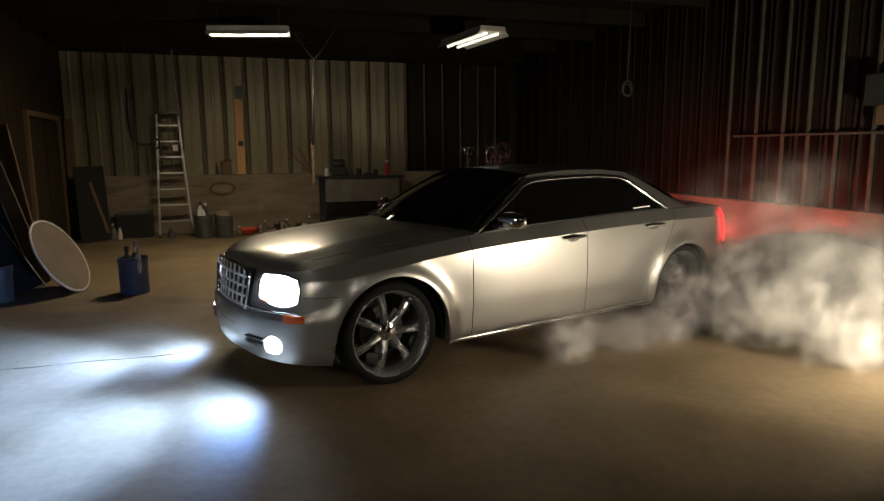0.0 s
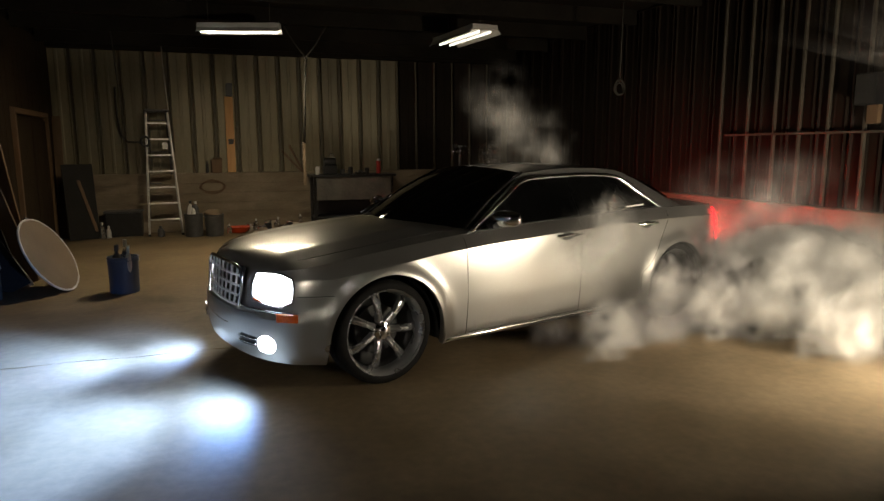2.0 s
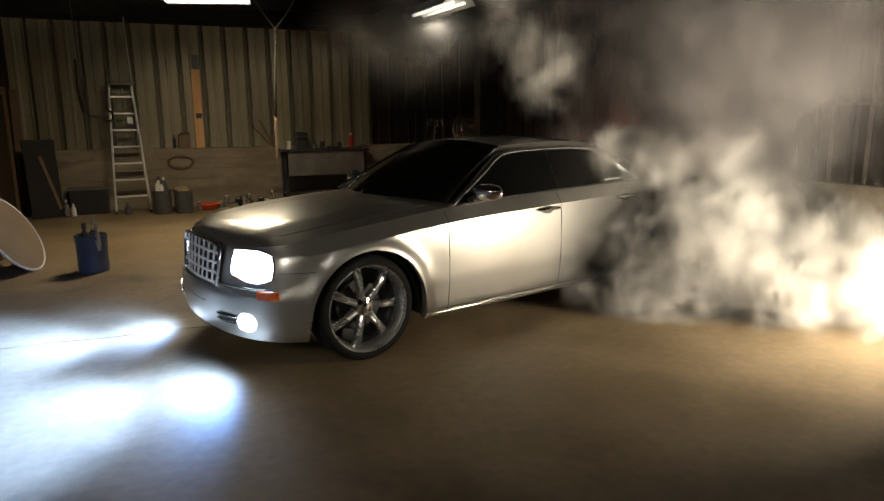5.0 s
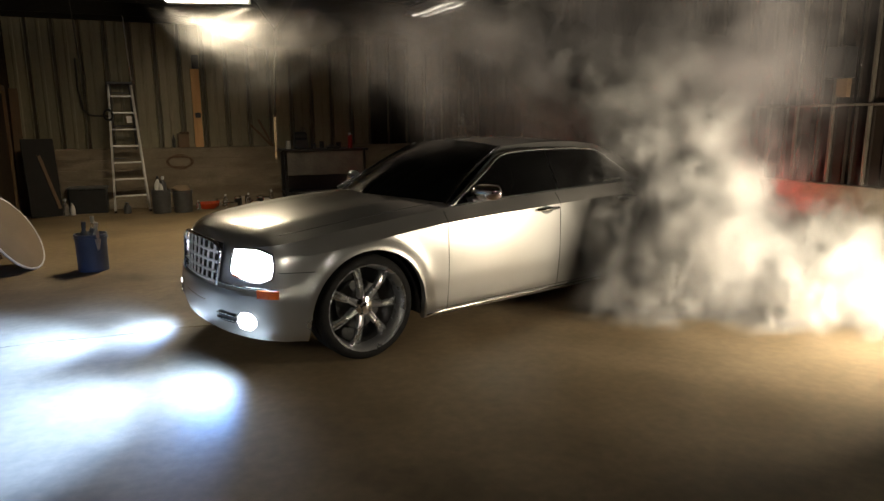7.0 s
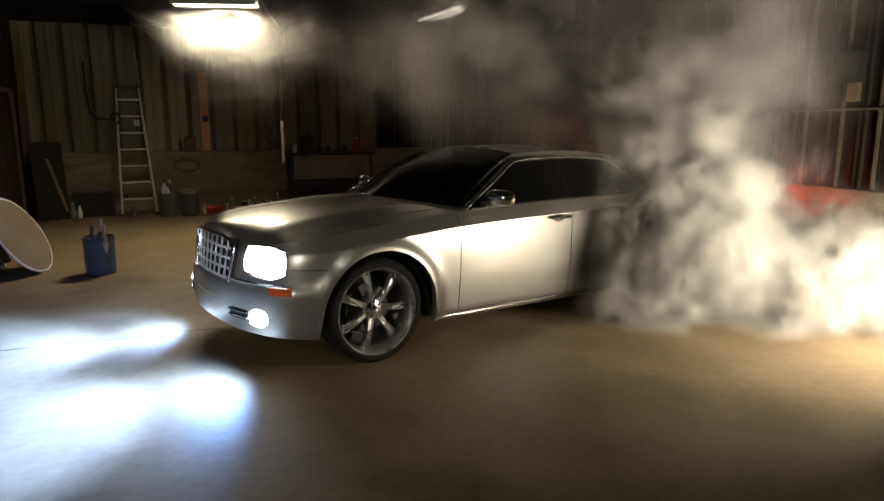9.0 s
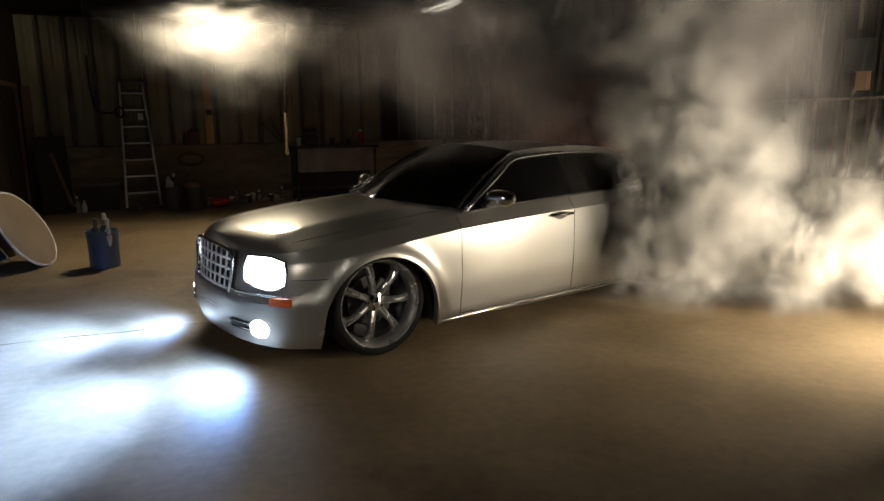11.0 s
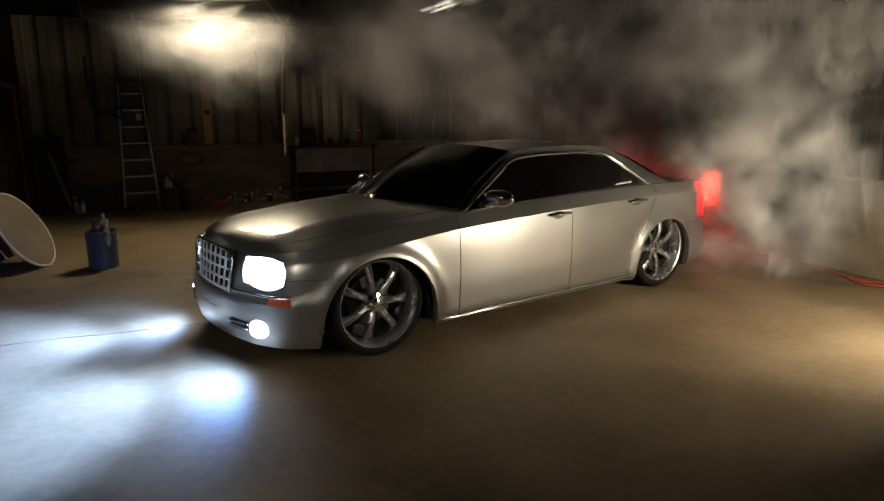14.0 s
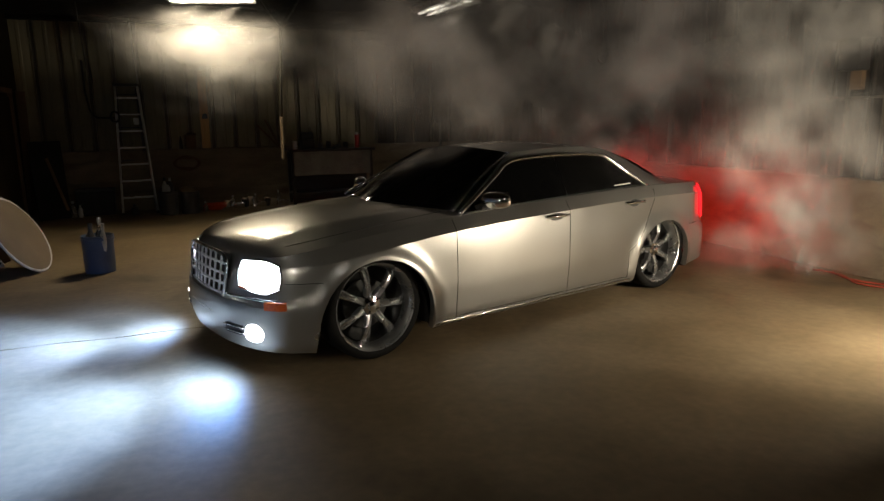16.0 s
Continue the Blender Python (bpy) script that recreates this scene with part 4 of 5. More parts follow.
def build_left_side():
    # round disc with a white rim, leaning
    n = Vector((0.87, -0.20, 0.47)).normalized()
    m = Matrix.Translation((-4.13, 2.98, 0.415)) @ n.to_track_quat("Z", "Y").to_matrix().to_4x4()
    disc = thing("round_screen", m, "round tan fabric screen in a white hoop, leaning on boards", "round screen")
    part("fabric", lathe([(0.001, 0.012), (0.2, 0.010), (0.45, 0.006), (0.45, -0.006), (0.001, -0.006)], 48), TAN, disc, "", True, 40)
    part("hoop", pipe([(0.455 * math.cos(a), 0.455 * math.sin(a), 0) for a in [2 * math.pi * i / 64 for i in range(64)]], 0.013, 8, closed=True), WHITE, disc, "white hoop", True)
    part("clip", boxed((0.0, 0.47, 0.0), (0.05, 0.03, 0.03), None, 0.005), GREY, disc)
    tin("tub", -4.68, 2.62, 0.15, 0.40, GREY, "speckled grey plastic tub by the boards", "tub", handle=True)
    bucket = tin("bucket", -3.33, 2.62, 0.165, 0.41, BLUE, "blue plastic bucket standing on the floor", "bucket", handle=True)
    bottle(-3.40, 2.60, 0.05, 0.055, 0.50, GREY, "grey spray bottle standing in a bucket", GREY, 4)
    bottle(-3.29, 2.66, 0.05, 0.05, 0.54, CLEAR, "clear plastic bottle standing in a bucket", WHITE, -3)
    bottle(-3.28, 2.54, 0.05, 0.04, 0.50, WHITE, "small white bottle standing in a bucket", WHITE, 6)
    board("plank_board", (-4.50, 3.50, 0), (-5.02, 3.62, 1.72), 0.30, 0.03, DARKWOOD, "brown wooden board leaning on the wall", twist=90)
    board("plank_board", (-4.62, 3.20, 0), (-5.02, 3.26, 1.45), 0.34, 0.02, MATTE, "black sheet board leaning on the wall", twist=90)
    board("plank_board", (-4.42, 3.36, 0), (-4.98, 3.40, 1.00), 0.05, 0.02, ALU, "pale metal strip leaning on boards", twist=90)
    board("plank_board", (-4.54, 3.06, 0), (-5.00, 3.06, 0.92), 0.40, 0.02, MATTE, "short black panel leaning on the wall", twist=90)
    board("plank_board", (-4.72, 4.40, 0), (-5.02, 4.52, 1.95), 0.18, 0.03, DARKWOOD, "tall brown wooden plank leaning on the wall", twist=90)
    # dark panel by the far corner
    panel = thing("leaning_panel", pose(-4.55, 7.55, 0, -7, 0, 24), "black framed panel leaning near the corner", "panel")
    part("face", boxed((0, 0, 0.68), (0.50, 0.03, 1.34), None, 0.006), MATTE, panel)
    part("edge_strip", boxed((0.10, -0.02, 0.60), (0.05, 0.012, 0.95), pose(0, 0, 0, 0, -13, 0), 0.003), DARKWOOD, panel)
    board("plank_board", (-4.95, 7.95, 0), (-4.98, 8.30, 2.2), 0.14, 0.03, DARKWOOD, "tall dark plank in the corner")
    box_ob = thing("storage_box", pose(-3.95, 7.98, 0, 0, 0, 2), "black plastic storage box by the kneewall", "box")
    part("tub_body", boxed((0, 0, 0.22), (0.62, 0.36, 0.44), None, 0.02), BLACK, box_ob)
    part("lid", boxed((0, 0, 0.455), (0.66, 0.40, 0.035), None, 0.012), GREY, box_ob)
    bottle(-4.28, 7.62, 0, 0.05, 0.30, CLEAR, "clear bottle on the floor", WHITE)
    bottle(-4.18, 7.66, 0, 0.04, 0.22, WHITE, "white bottle on the floor", WHITE)
    bottle(-3.30, 7.55, 0, 0.06, 0.20, GREY, "grey bottle under the ladder", GREY)


def build_back_side():
    post = thing("wooden_post", pose(-1.975, Y1 - 0.04, 1.13), "orange pine plank standing on the kneewall ledge", "plank")
    part("plank", boxed((0, -0.03, 0.74), (0.155, 0.045, 1.48), None, 0.004), WOOD, post)
    part("bracket", boxed((0.01, -0.06, 0.61), (0.10, 0.03, 0.10), None, 0.008), BLACK, post)
    part("top_block", boxed((0.02, -0.03, 1.61), (0.12, 0.05, 0.25), None, 0.006), BLACK, post)
    box_ob = thing("carton", pose(-2.27, Y1 - 0.09, 1.13, 0, 0, 8), "small dark carton on the kneewall ledge", "box")
    part("carton_body", boxed((0, 0, 0.13), (0.20, 0.12, 0.26), None, 0.006), DARKWOOD, box_ob)
    part("flap", boxed((0.02, -0.05, 0.275), (0.17, 0.10, 0.008), pose(0, 0, 0, 20), 0.002), DARKWOOD, box_ob)
    bottle(-2.44, Y1 - 0.10, 1.13, 0.03, 0.24, BLACK, "black bottle on the kneewall ledge", BLACK)
    # coil of cable on the kneewall
    coil = bmesh.new()
    for k in range(4):
        pipe([(-2.36 + (0.20 + 0.015 * k) * math.cos(a), Y1 - 0.175 - 0.012 * k, 0.86 + (0.10 + 0.01 * k) * math.sin(a) + 0.01 * math.sin(3 * a + k)) for a in [2 * math.pi * i / 28 for i in range(28)]], 0.008, 6, coil, True)
    tagged(part("cable_coil", coil, DARKWOOD, None, "", True), "brown cable coil hanging on the kneewall", "cable")
    tagged(part("conduit", pipe([(-3.98, Y1 - 0.06, 2.75), (-3.98, Y1 - 0.08, 2.2), (-3.93, Y1 - 0.08, 1.85), (-3.84, Y1 - 0.07, 1.74), (-3.45, Y1 - 0.07, 1.72)], 0.018, 8), CORD, None, "", True), "dark bent conduit pipe on the metal wall", "pipe")
    tagged(part("cable", pipe([(-3.88, Y1 - 0.05, 2.78), (-3.84, Y1 - 0.06, 2.4), (-3.90, Y1 - 0.06, 2.1), (-3.86, Y1 - 0.06, 1.9)], 0.007, 6), CORD, None, "", True), "thin dark cable hanging on the wall", "cable")
    tagged(part("cord", pipe([(-3.07, 8.12, 2.33), (-3.10, 8.10, 2.9), (-3.12, 8.08, TOP)], 0.010, 6), ALU, None, "", True), "pale cord hanging from the ceiling over the ladder", "cord")
    tagged(part("cord", pipe([(-3.62, 6.2, 1.98), (-3.68, 6.2, 2.8), (-3.72, 6.2, TOP)], 0.009, 6), CORD, None, "", True), "dark cord hanging from the ceiling", "cord")
    # pails and kitchen clutter on the floor
    p = tin("pail", -2.72, 7.42, 0.165, 0.42, GREY, "dark grey plastic pail full of bottles", "pail", handle=True, group="pails by the wall")
    bottle(-2.78, 7.42, 0.25, 0.05, 0.42, WHITE, "white spray bottle in a pail", BLACK, 5)
    bottle(-2.66, 7.46, 0.25, 0.05, 0.40, GREY, "grey bottle in a pail", WHITE, -4)
    bottle(-2.72, 7.34, 0.25, 0.04, 0.34, WHITE, "white bottle in a pail", BLACK, 2)
    tin("pail", -2.36, 7.40, 0.17, 0.40, GREY, "dark grey plastic pail with tan rags on top", "pail", handle=True, group="pails by the wall")
    rag = bmesh.new()
    bmesh.ops.create_icosphere(rag, subdivisions=3, radius=0.15)
    for v in rag.verts:
        v.co = Vector((v.co.x * 1.1, v.co.y, v.co.z * 0.55)) * (1 + 0.35 * noise.noise(v.co * 9))
    rag_ob = tagged(part("rag", rag, TAN, None, "", True), "crumpled tan rag heaped in a pail", "rag")
    rag_ob.matrix_world = pose(-2.36, 7.40, 0.41)
    d = thing("dish", pose(-1.93, 7.72, 0), "shallow orange plastic dish on the floor", "dish")
    part("bowl", lathe([(0.001, 0.01), (0.13, 0.0), (0.17, 0.03), (0.195, 0.10), (0.205, 0.105), (0.20, 0.112), (0.16, 0.04), (0.001, 0.03)], 32), ORANGE, d, "", True, 40)
    bottle(-2.10, 7.55, 0, 0.045, 0.18, CLEAR, "small clear jar on the floor", WHITE)
    r = random.Random(4)
    for i in range(11):
        x, y, kind = -1.70 + 0.108 * i, 7.92 + r.uniform(-0.10, 0.08), i % 4
        if kind == 0:
            tin("steel_pot", x, y, 0.085, r.uniform(0.14, 0.20), CHROME, "shiny steel pot on the floor by the kneewall", "pot", group="steel pots by the kneewall", lid=CHROME, taper=0.97)
        elif kind == 1:
            bottle(x, y, 0, 0.04, r.uniform(0.22, 0.30), CLEAR, "clear glass bottle on the floor by the kneewall", WHITE)
        elif kind == 2:
            tin("steel_pan", x, y - 0.06, 0.105, 0.09, CHROME, "low shiny steel pan on the floor", "pan", taper=0.9)
        else:
            tin("paint_tin", x, y, 0.06, 0.17, BLACK, "small black tin with bright lid on the floor", "tin", lid=CHROME, taper=0.98)
    # leaning boards and the work bench
    board("plank_board", (-0.60, 8.37, 1.12), (-1.00, 8.40, 1.56), 0.13, 0.04, DARKWOOD, "short brown board leaning on the kneewall ledge")
    board("plank_board", (-0.58, 8.33, 1.12), (-0.84, 8.38, 1.66), 0.11, 0.04, DARKWOOD, "brown board leaning on the kneewall ledge")
    bench = thing("work_bench", pose(0.34, 7.92, 0), "grey steel work bench with an open dark shelf below", "work bench")
    part("bench_top", boxed((0, 0, 1.055), (1.72, 0.66, 0.05), None, 0.01), BLACK, bench)
    part("front_panel", boxed((0, -0.27, 0.80), (1.60, 0.03, 0.46), None, 0.008), BENCHMETAL, bench, "scuffed grey steel front panel")
    part("shelf", boxed((0, 0, 0.22), (1.60, 0.56, 0.03), None, 0.005), BLACK, bench)
    part("back_panel", boxed((0, 0.27, 0.52), (1.6, 0.02, 1.0), None, 0), BLACK, bench)
    for x in (-0.78, 0.78):
        for y in (-0.26, 0.26):
            part("leg", boxed((x, y, 0.515), (0.06, 0.05, 1.03), None, 0.006), BLACK, bench)
    vise = thing("machine", pose(-0.10, 7.92, 1.08), "small dark bench machine with round jar on top", "machine")
    part("housing", boxed((0, 0, 0.09), (0.26, 0.24, 0.18), None, 0.02), BLACK, vise)
    part("motor", lathe([(0.001, -0.12), (0.08, -0.12), (0.09, -0.1), (0.09, 0.10), (0.08, 0.12), (0.001, 0.12)], 24, "x", None, pose(0, 0, 0.24)), BLACK, vise, "", True, 40)
    part("jar", lathe([(0.001, 0.30), (0.045, 0.30), (0.05, 0.36), (0.04, 0.41), (0.001, 0.42)], 18, "z", None, pose(0.05, 0, 0)), CLEAR, vise, "", True, 40)
    tin("cup", -0.36, 7.80, 0.045, 0.16, WHITE, "white paper cup on the bench", "cup", z=1.08)
    can = tin("spray_can", 0.88, 7.80, 0.045, 0.26, RED, "red and white spray can on the bench", "can", z=1.08)
    part("nozzle", lathe([(0.03, 0.255), (0.03, 0.30), (0.001, 0.305)], 14), WHITE, can, "", True, 40)
    for i, (x, h) in enumerate(((0.15, 0.10), (0.32, 0.14), (0.52, 0.08), (0.66, 0.12))):
        tin("tin_can", x, 7.90, 0.05, h, BLACK if i % 2 else GREY, "small dark tin on the bench", "tin", z=1.08, group="tins on the bench")
    lump = boxed((0, 0, 0.02), (0.24, 0.2, 0.05), None, 0.015)
    tray = tagged(part("tray", lump, BLACK), "low black tray on the bench", "tray")
    tray.matrix_world = pose(0.50, 7.68, 1.08)
    # lifting cord with a forked top and a pale wooden strip at its end
    hoist = thing("lifting_rope", pose(0, 0, 0), "dark forked rope hanging from the ceiling with pale wooden strip", "rope")
    part("line", pipe([(-0.89, 5.0, 2.97), (-0.93, 5.0, 2.3), (-0.955, 5.0, 1.68)], 0.019, 8), CORD, hoist, "", True)
    for s in (-1, 1):
        part("fork", pipe([(-0.89, 5.0, 2.96), (-0.89 + 0.16 * s, 5.0, 3.17), (-0.89 + 0.44 * s, 5.0, TOP)], 0.012, 8), CORD, hoist, "", True)
    part("knot", lathe([(0.001, -0.04), (0.025, -0.02), (0.028, 0.01), (0.001, 0.04)], 12, "z", None, pose(-0.89, 5.0, 2.96)), CORD, hoist, "", True)
    part("strip", boxed((-0.965, 5.0, 1.37), (0.042, 0.02, 0.66), None, 0.004), TAN, hoist, "pale wooden strip")
    # pedestal fan and work stand behind the car
    fan = thing("pedestal_fan", pose(2.17, 5.0, 0, 0, 0, 15), "chrome pedestal fan with wire cage", "fan")
    part("base", lathe([(0.001, 0.03), (0.2, 0.02), (0.22, 0.0), (0.001, 0.0)], 28), BLACK, fan, "", True)
    part("pole", lathe([(0.016, 0.02), (0.016, 1.30), (0.001, 1.31)], 14), BLACK, fan, "", True)
    cage = bmesh.new()
    for r0, y0 in ((0.235, 0), (0.235, -0.09), (0.16, -0.13), (0.08, -0.15)):
        pipe([(r0 * math.cos(a), y0, 1.47 + r0 * math.sin(a)) for a in [2 * math.pi * i / 40 for i in range(40)]], 0.006, 6, cage, True)
    for i in range(16):
        a = 2 * math.pi * i / 16
        pipe([(q * math.cos(a), y0, 1.47 + q * math.sin(a)) for q, y0 in ((0.03, -0.15), (0.12, -0.145), (0.235, -0.09), (0.235, 0))], 0.003, 5, cage)
    part("cage", cage, CHROME, fan, "chrome wire cage", True)
    part("motor", lathe([(0.001, -0.05), (0.06, -0.04), (0.07, 0.06), (0.04, 0.12), (0.001, 0.12)], 20, "y", None, pose(0, 0, 1.47)), BLACK, fan, "", True)
    for i in range(3):
        part("blade", boxed((0.10, -0.07, 0), (0.16, 0.006, 0.09), pose(0, 0, 0, 0, 0, 0) @ pose(0, 0, 0, 25), 0.002), BLACK, fan).matrix_local = Matrix.Translation((0, 0, 1.47)) @ Matrix.Rotation(2.1 * i, 4, "Y")
    stand = thing("tool_stand", pose(1.62, 5.0, 0), "dark tool stand with chrome wrenches hung on it", "tool stand")
    part("post", lathe([(0.02, 0), (0.02, 1.6), (0.001, 1.6)], 12), BLACK, stand)
    part("foot", boxed((0, 0, 0.02), (0.4, 0.4, 0.04), None, 0.01), BLACK, stand)
    part("crossbar", boxed((0, 0, 1.62), (0.26, 0.03, 0.03), None, 0.005), BLACK, stand)
    for i in range(5):
        w = pipe([(0, -0.03, 0), (0.01 * (i - 2), -0.035, -0.10 - 0.02 * (i % 3)), (0.015 * (i - 2), -0.035, -0.13 - 0.02 * (i % 3))], 0.008, 6)
        k = part("wrench", w, CHROME, stand, "", True)
        k.matrix_local = Matrix.Translation((-0.11 + 0.055 * i, 0, 1.62 + 0.05 * math.sin(i * 2.2))) @ Matrix.Rotation(0.9 * math.sin(i * 3.1), 4, "Y")


def build_right_side():
    hook = thing("hanging_hook", pose(2.70, 2.0, 0), "dark looped cord hanging from the ceiling", "cord")
    part("line", pipe([(0.02, 0, TOP), (0.01, 0, 3.0), (0.0, 0, 2.44)], 0.010, 6), CORD, hook, "", True)
    part("loop", pipe([(0.075 * math.cos(a), 0.01 * math.sin(2 * a), 2.36 + 0.095 * math.sin(a)) for a in [2 * math.pi * i / 24 for i in range(24)]], 0.014, 8, closed=True), CORD, hook, "", True)
    part("loop", pipe([(0.055 * math.cos(a) + 0.01, 0.02, 2.345 + 0.07 * math.sin(a)) for a in [2 * math.pi * i / 24 for i in range(24)]], 0.010, 8, closed=True), CORD, hook, "", True)
    cab = thing("wall_box", pose(X1 - 0.10, -0.66, 2.0), "black wall box with a tan wooden bracket on the metal wall", "wall box")
    part("case", boxed((0, 0, 0.14), (0.16, 0.22, 0.30), None, 0.015), BLACK, cab)
    part("bracket", boxed((0.02, -0.04, -0.10), (0.06, 0.12, 0.18), None, 0.006), DARKWOOD, cab)
    cable = [(3.60 + 0.05 * math.sin(i * 0.9), -0.55 - 0.09 * i, 0.012) for i in range(14)]
    tagged(part("cable", pipe(cable, 0.010, 6), REDCORD, None, "", True), "red extension cable lying on the floor", "cable")
    cable = [(3.55 + 0.09 * math.sin(i * 0.7 + 1), -0.75 - 0.08 * i, 0.012) for i in range(12)]
    tagged(part("cable", pipe(cable, 0.009, 6), REDCORD, None, "", True), "red cable curled beside the wall", "cable")
    lampob = thing("work_lamp", pose(2.38, -3.42, 0, 0, 0, 16), "black work lamp on a floor stand", "lamp")
    part("stand", boxed((0, 0, 0.02), (0.34, 0.30, 0.03), None, 0.008), BLACK, lampob)
    part("bracket", pipe([(-0.17, 0, 0.03), (-0.17, 0, 0.72), (0.17, 0, 0.72), (0.17, 0, 0.03)], 0.014, 8), BLACK, lampob)
    part("case", boxed((0, 0.0, 0.86), (0.34, 0.10, 0.28), None, 0.02), BLACK, lampob)


# ---------------------------------------------------------------- smoke: soft wisps, bundled into rigid puffs
def puff_mesh(name, seed, count, mat, flat=1.0, big=0.42, tilt=0.0):
    r = random.Random(seed)
    verts, faces, dens = [], [], []
    lobes = [(Vector((r.gauss(0, 0.42), r.gauss(0, 0.42), r.gauss(0, 0.42) * flat)), r.uniform(0.30, 0.55)) for _ in range(9)]
    for i in range(count):
        c, s = lobes[i % len(lobes)]
        d = Vector((r.gauss(0, 1), r.gauss(0, 1), r.gauss(0, 1) * flat)).normalized() * s * r.random() ** 0.45
        p = c + d
        size = r.uniform(0.6, 1.15) * big * s / 0.45
        q = Vector((r.gauss(0, 0.42), -1, tilt + r.gauss(0, 0.42))).normalized().to_track_quat("Z", "Y")
        k = len(verts)
        verts.append(p), dens.append(1.0)
        rings = ((0.30, 0.86), (0.55, 0.50), (0.78, 0.16), (1.0, 0.0))
        n = 9
        for ring, level in rings:
            for j in range(n):
                a = 2 * math.pi * j / n
                w = size * ring * (1 + 0.18 * math.sin(2 * a + i) + 0.10 * math.sin(3 * a + 2.3 * i))
                verts.append(p + q @ Vector((w * math.cos(a), w * math.sin(a), 0.14 * size * (ring * ring - 1))))
                dens.append(level)
        for j in range(n):
            j2 = (j + 1) % n
            faces.append((k, k + 1 + j, k + 1 + j2))
            for h in range(len(rings) - 1):
                b = k + 1 + h * n
                faces.append((b + j, b + n + j, b + n + j2, b + j2))
    me = bpy.data.meshes.new(name)
    me.from_pydata(verts, [], faces)
    att = me.attributes.new("thickness", "FLOAT", "POINT")
    att.data.foreach_set("value", dens)
    me.materials.append(mat)
    me.shade_smooth()
    return me


DENSE = [puff_mesh("smoke_puff", 11 + i, 60, SMOKE, 0.9, 1.0) for i in range(3)]
MIDDLE = [puff_mesh("smoke_billow", 51 + i, 56, BILLOW, 0.95, 1.1) for i in range(3)]
DRIFT = [puff_mesh("smoke_veil", 71 + i, 48, VEIL, 1.5, 1.05) for i in range(3)]
THIN = [puff_mesh("smoke_wisp", 31 + i, 36, HAZE, 0.9, 1.05) for i in range(3)]
LITHAZE = [puff_mesh("smoke_haze", 91 + i, 32, LITSMOKE, 0.8, 1.15, 1.1) for i in range(3)]
KINDS = {"dense": (DENSE, "smoke_puff", "thick white tyre smoke puff rolling over the concrete floor"),
         "middle": (MIDDLE, "smoke_billow", "billowing grey white tyre smoke rising beside the car"),
         "veil": (DRIFT, "smoke_veil", "soft veil of grey smoke drifting past the car"),
         "lit": (LITHAZE, "smoke_haze", "warm lit smoke haze gathered under the batten light"),
         "thin": (THIN, "smoke_wisp", "thin grey smoke haze drifting in the garage")}
PUFFS = []


def puff(kind, size, rows, spin=12.0):
    """A rigid puff of smoke; rows of (seconds, x, y, z)."""
    i = len(PUFFS)
    meshes, name, label = KINDS[kind]
    ob = tagged(new(name, meshes[i % 3]), label, "smoke", "tyre smoke", "stuff")
    ob.scale = (size, size, size * 0.85)
    PUFFS.append((ob, rows, spin * 0.35 * (1 if i % 2 else -1), 20.0 * math.sin(i * 2.4)))


